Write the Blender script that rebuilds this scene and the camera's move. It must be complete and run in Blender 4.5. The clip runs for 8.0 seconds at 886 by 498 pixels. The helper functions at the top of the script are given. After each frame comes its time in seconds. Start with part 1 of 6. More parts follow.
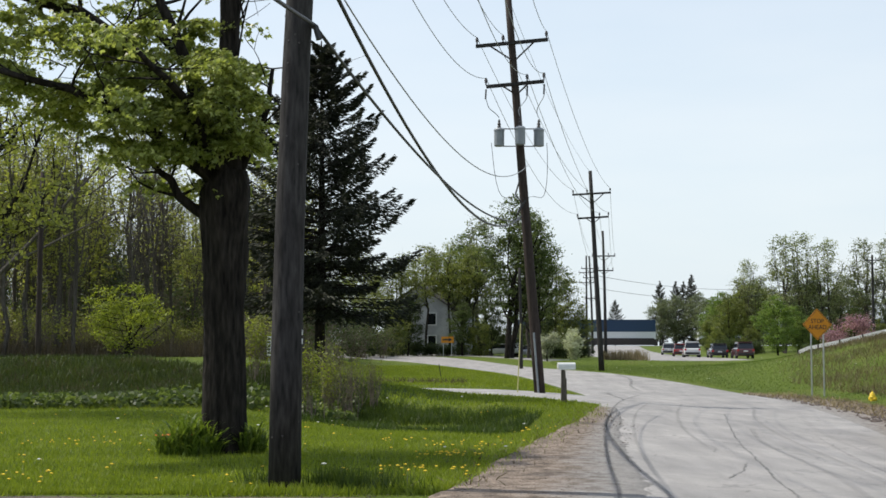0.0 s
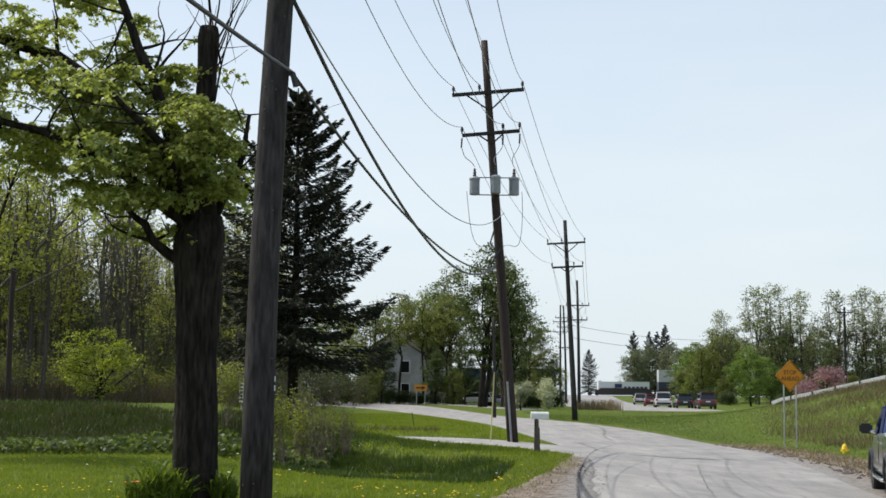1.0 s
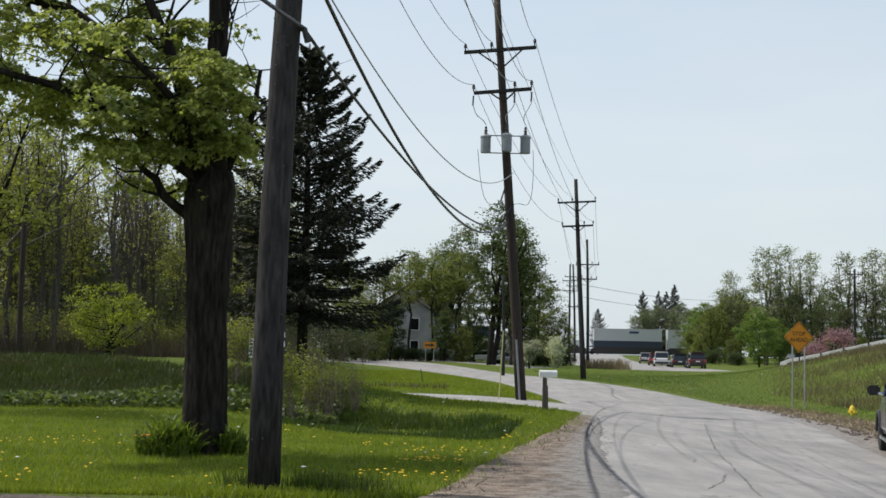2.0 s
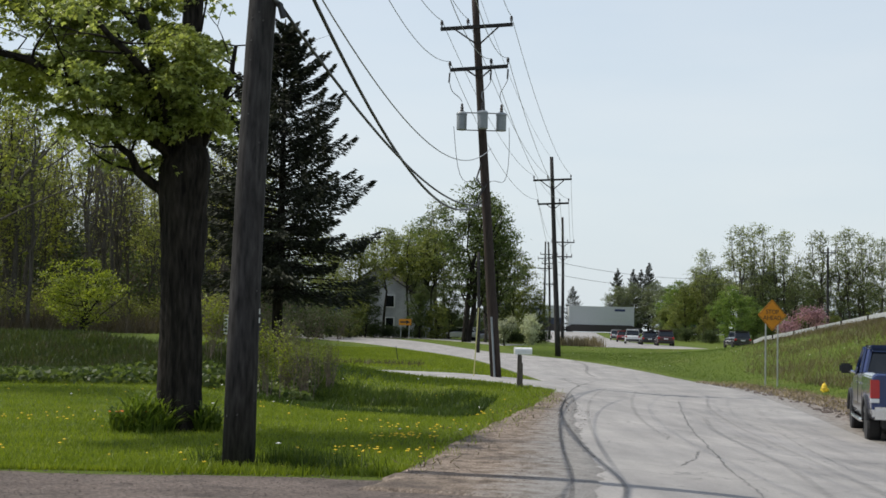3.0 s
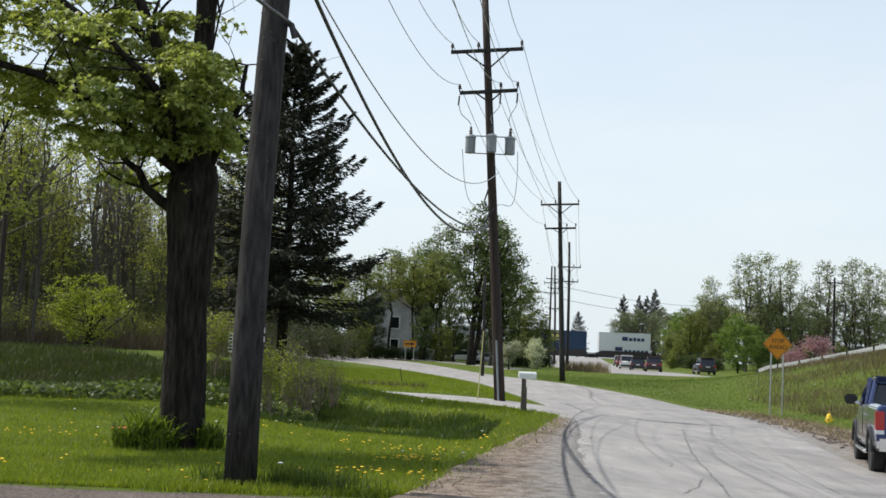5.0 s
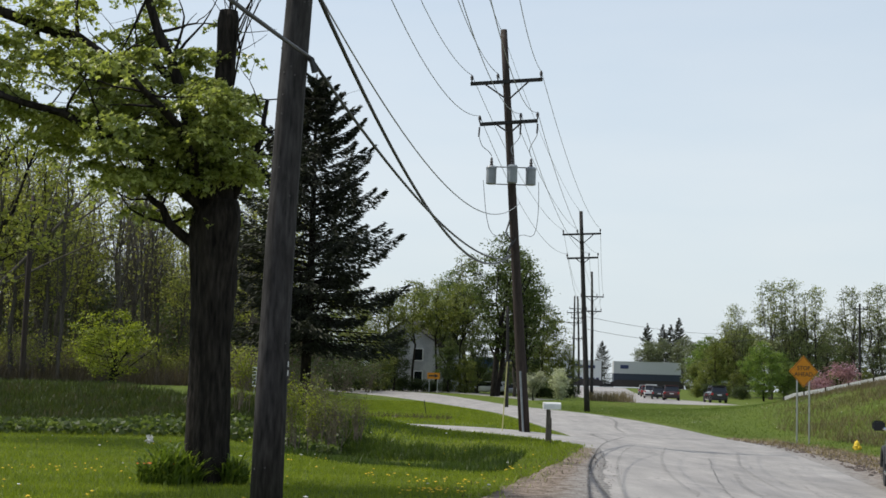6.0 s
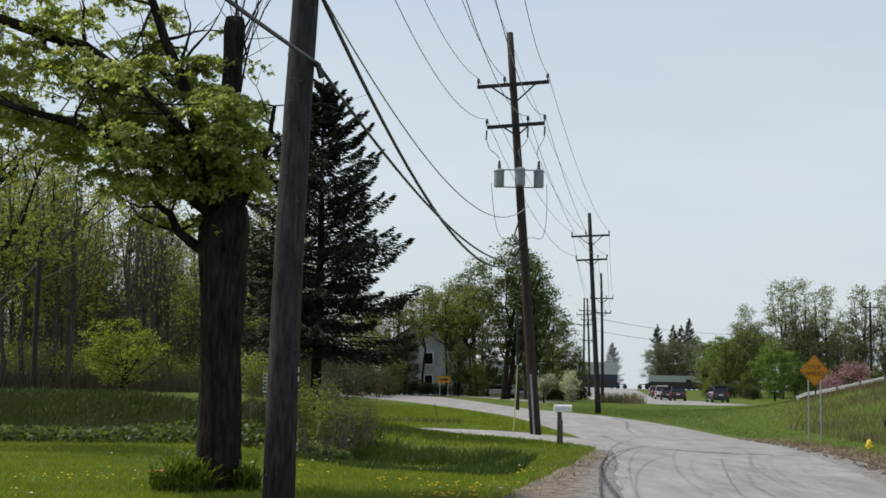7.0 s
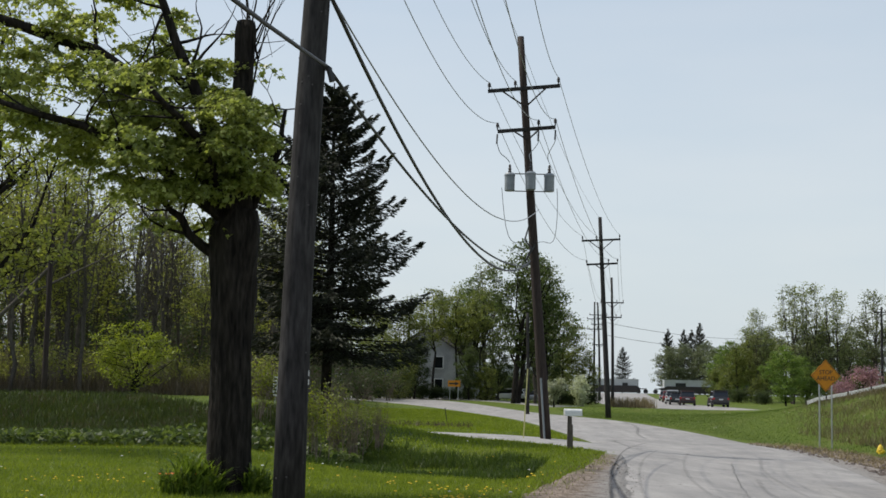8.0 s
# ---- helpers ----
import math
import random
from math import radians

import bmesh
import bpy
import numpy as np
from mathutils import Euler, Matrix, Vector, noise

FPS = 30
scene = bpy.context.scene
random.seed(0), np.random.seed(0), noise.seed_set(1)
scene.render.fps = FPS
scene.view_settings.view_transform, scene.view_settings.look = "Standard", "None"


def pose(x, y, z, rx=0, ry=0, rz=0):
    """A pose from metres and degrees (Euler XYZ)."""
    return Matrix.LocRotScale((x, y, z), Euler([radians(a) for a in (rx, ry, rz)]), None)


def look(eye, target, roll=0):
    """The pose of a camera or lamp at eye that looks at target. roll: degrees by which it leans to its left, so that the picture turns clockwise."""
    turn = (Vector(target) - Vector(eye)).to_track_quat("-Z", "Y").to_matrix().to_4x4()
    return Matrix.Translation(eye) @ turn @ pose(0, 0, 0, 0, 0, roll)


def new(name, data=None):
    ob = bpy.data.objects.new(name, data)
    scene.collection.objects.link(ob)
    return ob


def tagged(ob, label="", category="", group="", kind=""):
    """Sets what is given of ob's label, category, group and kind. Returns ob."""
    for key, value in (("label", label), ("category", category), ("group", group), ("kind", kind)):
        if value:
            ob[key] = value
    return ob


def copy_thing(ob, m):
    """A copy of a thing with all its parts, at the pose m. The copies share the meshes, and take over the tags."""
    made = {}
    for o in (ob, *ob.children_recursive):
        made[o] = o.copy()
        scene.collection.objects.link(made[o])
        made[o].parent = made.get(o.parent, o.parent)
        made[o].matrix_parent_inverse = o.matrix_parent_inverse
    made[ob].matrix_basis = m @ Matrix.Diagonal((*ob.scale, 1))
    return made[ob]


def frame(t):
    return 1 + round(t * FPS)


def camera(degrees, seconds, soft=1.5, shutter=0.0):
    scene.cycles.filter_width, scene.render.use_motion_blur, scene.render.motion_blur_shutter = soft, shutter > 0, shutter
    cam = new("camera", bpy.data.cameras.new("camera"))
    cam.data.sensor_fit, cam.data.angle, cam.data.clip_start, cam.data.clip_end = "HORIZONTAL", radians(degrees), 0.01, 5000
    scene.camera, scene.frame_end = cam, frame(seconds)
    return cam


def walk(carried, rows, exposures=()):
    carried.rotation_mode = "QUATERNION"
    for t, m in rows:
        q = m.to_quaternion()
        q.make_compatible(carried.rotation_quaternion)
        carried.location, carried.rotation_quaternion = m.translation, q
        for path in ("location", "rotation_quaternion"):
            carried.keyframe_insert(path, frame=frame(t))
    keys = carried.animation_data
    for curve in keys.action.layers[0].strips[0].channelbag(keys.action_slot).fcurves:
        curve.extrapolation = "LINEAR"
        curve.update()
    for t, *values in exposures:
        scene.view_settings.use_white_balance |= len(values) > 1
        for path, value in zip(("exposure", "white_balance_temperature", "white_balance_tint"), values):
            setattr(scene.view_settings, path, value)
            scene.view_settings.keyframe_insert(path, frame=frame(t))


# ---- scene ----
# ---- camera and its walk ----
cam = camera(36.18, 8.0, soft=1.6)
EYE = (0.0, 0.0, 1.6)
TURNS = [
    (0, 94.08, 0, 0),
    (0.5, 93.766, -0.129, -0.48),
    (0.8, 95.51, -0.499, -1.241),
    (1, 96.106, -0.512, -1.123),
    (1.2, 95.986, -0.52, -1.052),
    (1.5, 94.267, -0.579, -1.355),
    (1.7, 94.317, -1.254, -0.614),
    (2.8, 94.254, -0.822, -1.638),
    (3, 93.374, -1.277, -1.793),
    (3.5, 94.028, -1.589, -0.811),
    (4, 93.921, -0.836, -0.828),
    (4.5, 91.574, -1.864, -1.287),
    (5, 94.315, -2.416, -1.596),
    (5.2, 95.376, -1.675, -1.374),
    (6.3, 95.807, -1.641, -0.362),
    (6.5, 96.152, -1.376, -0.228),
    (7, 95.752, -0.99, -0.15),
    (7.5, 95.868, -1.841, -0.298),
    (8, 95.909, -1.154, 0.273),
]

# ---- world, sun and exposure ----
SUN_TO = Vector((-0.95, 0.31, 0.0)).normalized()
SUN_UP = radians(56.3)
sun_dir = Vector((SUN_TO.x * math.cos(SUN_UP), SUN_TO.y * math.cos(SUN_UP), math.sin(SUN_UP)))
walk(cam, [(t, pose(*EYE, rx, ry, rz)) for t, rx, ry, rz in TURNS], exposures=[(0.0, 0.62), (1.0, 0.58), (1.5, 0.46), (3.0, 0.42), (4.5, 0.5), (5.0, 0.62), (6.5, 0.35), (8.0, 0.31)])

world = bpy.data.worlds.new("sky")
scene.world = world
world.use_nodes = True
wn = world.node_tree
sky = wn.nodes.new("ShaderNodeTexSky")
sky.sky_type = "NISHITA"
sky.sun_disc = False
sky.sun_elevation = SUN_UP
sky.sun_rotation = math.atan2(SUN_TO.x, SUN_TO.y)
sky.air_density, sky.dust_density, sky.ozone_density = 1.0, 1.5, 1.0
wn.nodes["Background"].inputs["Strength"].default_value = 0.128
# thin bright haze over the whole sky, thickest towards the horizon
sky_at = wn.nodes.new("ShaderNodeTexCoord")
sky_xyz = wn.nodes.new("ShaderNodeSeparateXYZ")
wn.links.new(sky_at.outputs["Generated"], sky_xyz.inputs["Vector"])
sky_ramp = wn.nodes.new("ShaderNodeValToRGB")
sky_ramp.color_ramp.elements[0].position, sky_ramp.color_ramp.elements[0].color = 0.0, (0.92, 0.92, 0.92, 1)
sky_ramp.color_ramp.elements[1].position, sky_ramp.color_ramp.elements[1].color = 0.75, (0.25, 0.25, 0.25, 1)
wn.links.new(sky_xyz.outputs["Z"], sky_ramp.inputs["Fac"])
wisp = wn.nodes.new("ShaderNodeTexNoise")
wisp.inputs["Scale"].default_value, wisp.inputs["Detail"].default_value = 2.2, 4.0
stretch = wn.nodes.new("ShaderNodeMapping")
stretch.inputs["Scale"].default_value = (1.0, 1.0, 5.0)
wn.links.new(sky_at.outputs["Generated"], stretch.inputs["Vector"])
wn.links.new(stretch.outputs["Vector"], wisp.inputs["Vector"])
wisp_ramp = wn.nodes.new("ShaderNodeValToRGB")
wisp_ramp.color_ramp.elements[0].position, wisp_ramp.color_ramp.elements[0].color = 0.45, (4.05, 4.50, 4.80, 1)
wisp_ramp.color_ramp.elements[1].position, wisp_ramp.color_ramp.elements[1].color = 0.75, (4.6, 4.85, 4.95, 1)
wn.links.new(wisp.outputs["Fac"], wisp_ramp.inputs["Fac"])
haze = wn.nodes.new("ShaderNodeMix")
haze.data_type = "RGBA"
wn.links.new(sky_ramp.outputs["Color"], haze.inputs["Factor"])
wn.links.new(sky.outputs["Color"], haze.inputs["A"])
wn.links.new(wisp_ramp.outputs["Color"], haze.inputs["B"])
wn.links.new(haze.outputs["Result"], wn.nodes["Background"].inputs["Color"])

sun = new("sun", bpy.data.lights.new("sun", "SUN"))
sun.data.energy, sun.data.angle, sun.data.color = 2.9, radians(0.6), (1.0, 0.95, 0.86)
sun.matrix_world = look(sun_dir * 200, (0, 0, 0))


# ---- materials ----
def nodes_of(name):
    m = bpy.data.materials.new(name)
    m.use_nodes = True
    t = m.node_tree
    return m, t, t.nodes["Principled BSDF"]


def add(t, kind, **values):
    n = t.nodes.new(kind)
    for k, v in values.items():
        n.inputs[k].default_value = v
    return n


def ramp(t, source, stops):
    r = t.nodes.new("ShaderNodeValToRGB")
    while len(r.color_ramp.elements) < len(stops):
        r.color_ramp.elements.new(0.5)
    for e, (p, c) in zip(r.color_ramp.elements, stops):
        e.position, e.color = p, (*c, 1)
    t.links.new(source, r.inputs["Fac"])
    return r.outputs["Color"]


def mix(t, fac, a, b, kind="MIX"):
    n = t.nodes.new("ShaderNodeMix")
    n.data_type, n.blend_type = "RGBA", kind
    for s, v in ((n.inputs["Factor"], fac), (n.inputs["A"], a), (n.inputs["B"], b)):
        if isinstance(v, (tuple, float, int)):
            s.default_value = (*v, 1) if isinstance(v, tuple) else v
        else:
            t.links.new(v, s)
    return n.outputs["Result"]


def coords(t, stretch=(1, 1, 1)):
    c = t.nodes.new("ShaderNodeTexCoord")
    m = add(t, "ShaderNodeMapping", Scale=stretch)
    t.links.new(c.outputs["Object"], m.inputs["Vector"])
    return m.outputs["Vector"]


def noise_at(t, vec, scale, detail=4.0, rough=0.55, distortion=0.0):
    n = add(t, "ShaderNodeTexNoise", Scale=scale, Detail=detail, Roughness=rough, Distortion=distortion)
    t.links.new(vec, n.inputs["Vector"])
    return n.outputs["Fac"]


def bump(t, height, strength, distance):
    b = add(t, "ShaderNodeBump", Strength=strength, Distance=distance)
    t.links.new(height, b.inputs["Height"])
    return b.outputs["Normal"]


def surface(name, low, high, fine=30.0, coarse=1.5, rough=0.8, metal=0.0, relief=0.3, depth=0.01, stretch=(1, 1, 1), stain=None, stain_amount=0.5):
    """Two scales of variation in colour, with relief."""
    m, t, p = nodes_of(name)
    v = coords(t, stretch)
    a, b = noise_at(t, v, fine), noise_at(t, v, coarse, 3.0)
    col = ramp(t, a, [(0.3, low), (0.7, high)])
    shade = ramp(t, b, [(0.35, (0.72, 0.72, 0.72)), (0.65, (1.1, 1.1, 1.1))])
    col = mix(t, 0.8, col, shade, "MULTIPLY")
    if stain:
        s = ramp(t, noise_at(t, v, coarse * 2.3, 5.0, 0.65, 0.4), [(0.5, (0, 0, 0)), (0.68, (stain_amount,) * 3)])
        col = mix(t, s, col, stain)
    t.links.new(col, p.inputs["Base Color"])
    p.inputs["Roughness"].default_value, p.inputs["Metallic"].default_value = rough, metal
    if rough > 0.85:
        p.inputs["Specular IOR Level"].default_value = 0.15
    if relief:
        t.links.new(bump(t, a, relief, depth), p.inputs["Normal"])
    return m


def leaf_material(name, low, high, through_light=0.45, gloss=0.5):
    m, t, p = nodes_of(name)
    info = t.nodes.new("ShaderNodeNewGeometry")
    ob = t.nodes.new("ShaderNodeObjectInfo")
    col = ramp(t, info.outputs["Random Per Island"], [(0.0, low), (1.0, high)])
    tone = ramp(t, ob.outputs["Random"], [(0.0, (0.8, 0.8, 0.8)), (1.0, (1.15, 1.15, 1.05))])
    big = ramp(t, noise_at(t, coords(t), 0.6, 3.0), [(0.3, (0.75, 0.78, 0.8)), (0.7, (1.15, 1.1, 1.0))])
    col = mix(t, 1.0, mix(t, 1.0, col, tone, "MULTIPLY"), big, "MULTIPLY")
    t.links.new(col, p.inputs["Base Color"])
    p.inputs["Roughness"].default_value = gloss
    p.inputs["Specular IOR Level"].default_value = 0.3
    tr = t.nodes.new("ShaderNodeBsdfTranslucent")
    t.links.new(mix(t, 1.0, col, (1.15, 1.18, 0.7), "MULTIPLY"), tr.inputs["Color"])
    ms = t.nodes.new("ShaderNodeMixShader")
    ms.inputs["Fac"].default_value = through_light
    t.links.new(p.outputs["BSDF"], ms.inputs[1])
    t.links.new(tr.outputs["BSDF"], ms.inputs[2])
    t.links.new(ms.outputs["Shader"], t.nodes["Material Output"].inputs["Surface"])
    return m


def plain(name, colour, rough=0.5, metal=0.0, coat=0.0, variation=0.12, scale=6.0):
    m, t, p = nodes_of(name)
    n = noise_at(t, coords(t), scale, 4.0)
    k = variation
    tone = ramp(t, n, [(0.3, tuple(c * (1 - k) for c in colour)), (0.7, tuple(min(1, c * (1 + k)) for c in colour))])
    t.links.new(tone, p.inputs["Base Color"])
    p.inputs["Roughness"].default_value, p.inputs["Metallic"].default_value, p.inputs["Coat Weight"].default_value = rough, metal, coat
    return m


def lawn_material():
    m, t, p = nodes_of("lawn")
    v = coords(t)
    fine, mid, big = noise_at(t, v, 24.0, 5.0, 0.7), noise_at(t, v, 1.7, 4.0), noise_at(t, v, 0.22, 4.0)
    col = ramp(t, fine, [(0.25, (0.036, 0.054, 0.007)), (0.55, (0.092, 0.128, 0.014)), (0.8, (0.160, 0.200, 0.026))])
    col = mix(t, 1.0, col, ramp(t, mid, [(0.3, (0.72, 0.78, 0.7)), (0.7, (1.15, 1.12, 1.05))]), "MULTIPLY")
    dry = ramp(t, big, [(0.52, (0, 0, 0)), (0.72, (0.45, 0.45, 0.45))])
    col = mix(t, dry, col, (0.15, 0.14, 0.045))
    t.links.new(col, p.inputs["Base Color"])
    p.inputs["Roughness"].default_value = 0.9
    p.inputs["Specular IOR Level"].default_value = 0.15
    t.links.new(bump(t, fine, 0.8, 0.05), p.inputs["Normal"])
    return m


def asphalt_material():
    """Old, bleached chip-seal: pale grey with patches, fine cracks and grit."""
    m, t, p = nodes_of("worn_asphalt")
    v = coords(t)
    grit, patch, streak = noise_at(t, v, 60.0, 3.0, 0.7), noise_at(t, v, 0.55, 5.0, 0.6, 0.3), noise_at(t, coords(t, (1.0, 0.16, 1)), 1.6, 5.0, 0.62)
    col = ramp(t, grit, [(0.25, (0.18, 0.171, 0.16)), (0.75, (0.37, 0.352, 0.33))])
    col = mix(t, 0.8, col, ramp(t, patch, [(0.3, (0.72, 0.72, 0.73)), (0.7, (1.14, 1.13, 1.11))]), "MULTIPLY")
    col = mix(t, 0.75, col, ramp(t, streak, [(0.3, (0.7, 0.7, 0.7)), (0.62, (1.1, 1.1, 1.1))]), "MULTIPLY")
    wob = add(t, "ShaderNodeTexVoronoi", Scale=0.75)
    wob.feature = "DISTANCE_TO_EDGE"
    warp = t.nodes.new("ShaderNodeVectorMath")
    warp.operation = "ADD"
    nn = add(t, "ShaderNodeTexNoise", Scale=1.4, Detail=4.0)
    t.links.new(v, nn.inputs["Vector"])
    t.links.new(v, warp.inputs[0])
    t.links.new(nn.outputs["Color"], warp.inputs[1])
    t.links.new(warp.outputs["Vector"], wob.inputs["Vector"])
    crack = ramp(t, wob.outputs["Distance"], [(0.0, (1, 1, 1)), (0.018, (0, 0, 0))])
    where = ramp(t, noise_at(t, v, 0.35, 3.0), [(0.44, (0, 0, 0)), (0.56, (0.8, 0.8, 0.8))])
    col = mix(t, mix(t, 1.0, crack, where, "MULTIPLY"), col, (0.07, 0.068, 0.065))
    t.links.new(col, p.inputs["Base Color"])
    p.inputs["Roughness"].default_value = 0.75
    t.links.new(bump(t, grit, 0.35, 0.006), p.inputs["Normal"])
    return m


def spill_material():
    """Dirt and grit that thins out over the road's edge."""
    m, t, p = nodes_of("dirt_spill")
    v = coords(t)
    fine, mid, big = noise_at(t, v, 34.0, 4.0, 0.7), noise_at(t, v, 4.5, 5.0, 0.65), noise_at(t, v, 0.7, 4.0)
    dirt = ramp(t, fine, [(0.30, (0.085, 0.068, 0.056)), (0.5, (0.245, 0.196, 0.156)), (0.70, (0.44, 0.365, 0.300))])
    dirt = mix(t, 1.0, dirt, ramp(t, mid, [(0.34, (0.42, 0.41, 0.40)), (0.62, (1.15, 1.14, 1.12))]), "MULTIPLY")
    dirt = mix(t, ramp(t, big, [(0.5, (0, 0, 0)), (0.64, (0.75, 0.75, 0.75))]), dirt, (0.075, 0.062, 0.054))
    grit = ramp(t, fine, [(0.25, (0.165, 0.157, 0.147)), (0.75, (0.36, 0.343, 0.322))])
    grit = mix(t, 0.9, grit, ramp(t, mid, [(0.3, (0.7, 0.7, 0.7)), (0.7, (1.1, 1.1, 1.1))]), "MULTIPLY")
    at_edge = t.nodes.new("ShaderNodeAttribute")
    at_edge.attribute_name = "across"
    add_up = t.nodes.new("ShaderNodeMath")
    add_up.operation = "MULTIPLY_ADD"
    t.links.new(mid, add_up.inputs[0])
    add_up.inputs[1].default_value = 0.9
    t.links.new(at_edge.outputs["Fac"], add_up.inputs[2])
    half = t.nodes.new("ShaderNodeMath")
    half.operation = "MULTIPLY"
    t.links.new(add_up.outputs["Value"], half.inputs[0])
    half.inputs[1].default_value = 0.5
    f = ramp(t, half.outputs["Value"], [(0.44, (0, 0, 0)), (0.60, (1, 1, 1))])
    t.links.new(mix(t, f, dirt, grit), p.inputs["Base Color"])
    p.inputs["Roughness"].default_value = 0.95
    p.inputs["Specular IOR Level"].default_value = 0.15
    t.links.new(bump(t, fine, 0.9, 0.03), p.inputs["Normal"])
    return m


def shadow_tyre_material():
    """Painted wire shadow and tyre rubber: a thin worn film that thins out to both sides."""
    m, t, p = nodes_of("shadow_rubber_film")
    v = coords(t)
    n = noise_at(t, v, 7.0, 5.0, 0.7)
    mid = t.nodes.new("ShaderNodeAttribute")
    mid.attribute_name = "across"
    k = t.nodes.new("ShaderNodeMath")
    k.operation = "MULTIPLY"
    t.links.new(mid.outputs["Fac"], k.inputs[0])
    t.links.new(ramp(t, n, [(0.25, (0.25, 0.25, 0.25)), (0.6, (1, 1, 1))]), k.inputs[1])
    p.inputs["Base Color"].default_value = (0.045, 0.044, 0.043, 1)
    p.inputs["Roughness"].default_value = 0.8
    clear = t.nodes.new("ShaderNodeBsdfTransparent")
    ms = t.nodes.new("ShaderNodeMixShader")
    t.links.new(k.outputs["Value"], ms.inputs["Fac"])
    t.links.new(clear.outputs["BSDF"], ms.inputs[1])
    t.links.new(p.outputs["BSDF"], ms.inputs[2])
    t.links.new(ms.outputs["Shader"], t.nodes["Material Output"].inputs["Surface"])
    return m


LAWN = lawn_material()
ASPHALT = asphalt_material()
GRAVEL = surface("gravel_dirt", (0.062, 0.050, 0.044), (0.215, 0.176, 0.154), 30.0, 1.0, 0.95, 0, 1.0, 0.04, (0.6, 1, 1), (0.055, 0.048, 0.043), 0.65)
SPILL = spill_material()
SHADOW_TYRE_MARK = shadow_tyre_material()
POST_WOOD = surface("weathered_post_wood", (0.075, 0.062, 0.050), (0.165, 0.140, 0.115), 12.0, 2.0, 0.9, 0, 0.5, 0.008, (6, 6, 0.5))
CONCRETE = surface("pale_drive", (0.24, 0.232, 0.22), (0.38, 0.368, 0.35), 26.0, 0.8, 0.9, 0, 0.4, 0.01)
RUBBER_MARK = surface("tarred_crack", (0.085, 0.082, 0.078), (0.20, 0.193, 0.185), 22.0, 2.0, 0.8, 0, 0.2, 0.004)
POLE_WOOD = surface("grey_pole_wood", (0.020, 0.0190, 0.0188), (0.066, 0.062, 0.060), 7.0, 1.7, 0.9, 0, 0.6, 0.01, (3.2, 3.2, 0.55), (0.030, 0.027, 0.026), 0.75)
BROWN_WOOD = surface("brown_pole_wood", (0.032, 0.025, 0.022), (0.074, 0.058, 0.051), 9.0, 1.0, 0.9, 0, 0.5, 0.01, (6, 6, 0.35), (0.035, 0.025, 0.02), 0.6)
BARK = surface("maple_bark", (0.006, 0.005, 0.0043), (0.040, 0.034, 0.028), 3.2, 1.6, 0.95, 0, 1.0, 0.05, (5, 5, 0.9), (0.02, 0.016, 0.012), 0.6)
BARK_GREY = surface("grey_bark", (0.050, 0.044, 0.036), (0.135, 0.118, 0.098), 6.0, 1.0, 0.95, 0, 0.6, 0.02, (4, 4, 0.7))
TWIG = surface("dry_twigs", (0.115, 0.092, 0.068), (0.25, 0.21, 0.16), 6.0, 1.0, 0.95, 0, 0.2, 0.01)
MAPLE_LEAF = leaf_material("maple_leaves", (0.160, 0.200, 0.045), (0.415, 0.460, 0.170), 0.45, 0.36)
FRESH_LEAF = leaf_material("fresh_spring_leaves", (0.150, 0.190, 0.022), (0.290, 0.330, 0.052), 0.52)
WOOD_LEAF = leaf_material("yellow_green_leaves", (0.100, 0.128, 0.034), (0.215, 0.242, 0.075), 0.5)
SPRING_LEAF = leaf_material("sparse_woodland_leaves", (0.185, 0.205, 0.050), (0.370, 0.390, 0.110), 0.5)
GREEN_LEAF = leaf_material("green_leaves", (0.062, 0.094, 0.030), (0.145, 0.188, 0.066), 0.5)
DARK_LEAF = leaf_material("dark_leaves", (0.042, 0.066, 0.026), (0.095, 0.125, 0.048), 0.45)
PALE_LEAF = leaf_material("pale_leaves", (0.15, 0.18, 0.085), (0.29, 0.32, 0.175), 0.45)
BLOSSOM_WHITE = leaf_material("white_blossom", (0.28, 0.31, 0.24), (0.58, 0.60, 0.50), 0.4)
BLOSSOM_PINK = leaf_material("pink_blossom", (0.23, 0.110, 0.165), (0.42, 0.26, 0.35), 0.35)
NEEDLE = leaf_material("spruce_needles", (0.015, 0.019, 0.012), (0.043, 0.050, 0.031), 0.12, 0.7)
BLADE = leaf_material("grass_blades", (0.115, 0.165, 0.014), (0.255, 0.310, 0.034), 0.45)
# dark blades of tall grass; in the swale they also stand in for shade
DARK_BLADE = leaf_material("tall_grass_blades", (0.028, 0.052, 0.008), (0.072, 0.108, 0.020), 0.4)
BANK_BLADE = leaf_material("rough_bank_blades", (0.030, 0.046, 0.010), (0.075, 0.100, 0.024), 0.3)
VERGE_BLADE = leaf_material("verge_blades", (0.062, 0.112, 0.015), (0.145, 0.200, 0.034), 0.4)
# distance haze is painted into this leaf colour: paler and greyer than near leaves
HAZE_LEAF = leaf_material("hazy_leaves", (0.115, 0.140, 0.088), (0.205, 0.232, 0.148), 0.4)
BRIGHT_LEAF = leaf_material("bright_green_leaves", (0.105, 0.175, 0.040), (0.215, 0.290, 0.082), 0.5)
LILY_LEAF = leaf_material("lily_leaves", (0.075, 0.125, 0.018), (0.190, 0.250, 0.045), 0.4)
WEED = leaf_material("dead_weeds", (0.070, 0.052, 0.032), (0.150, 0.118, 0.075), 0.25)
TAN_WEED = leaf_material("tan_weeds", (0.105, 0.082, 0.048), (0.225, 0.180, 0.110), 0.3)
STRAW = leaf_material("dry_straw", (0.17, 0.13, 0.075), (0.32, 0.26, 0.16), 0.3)
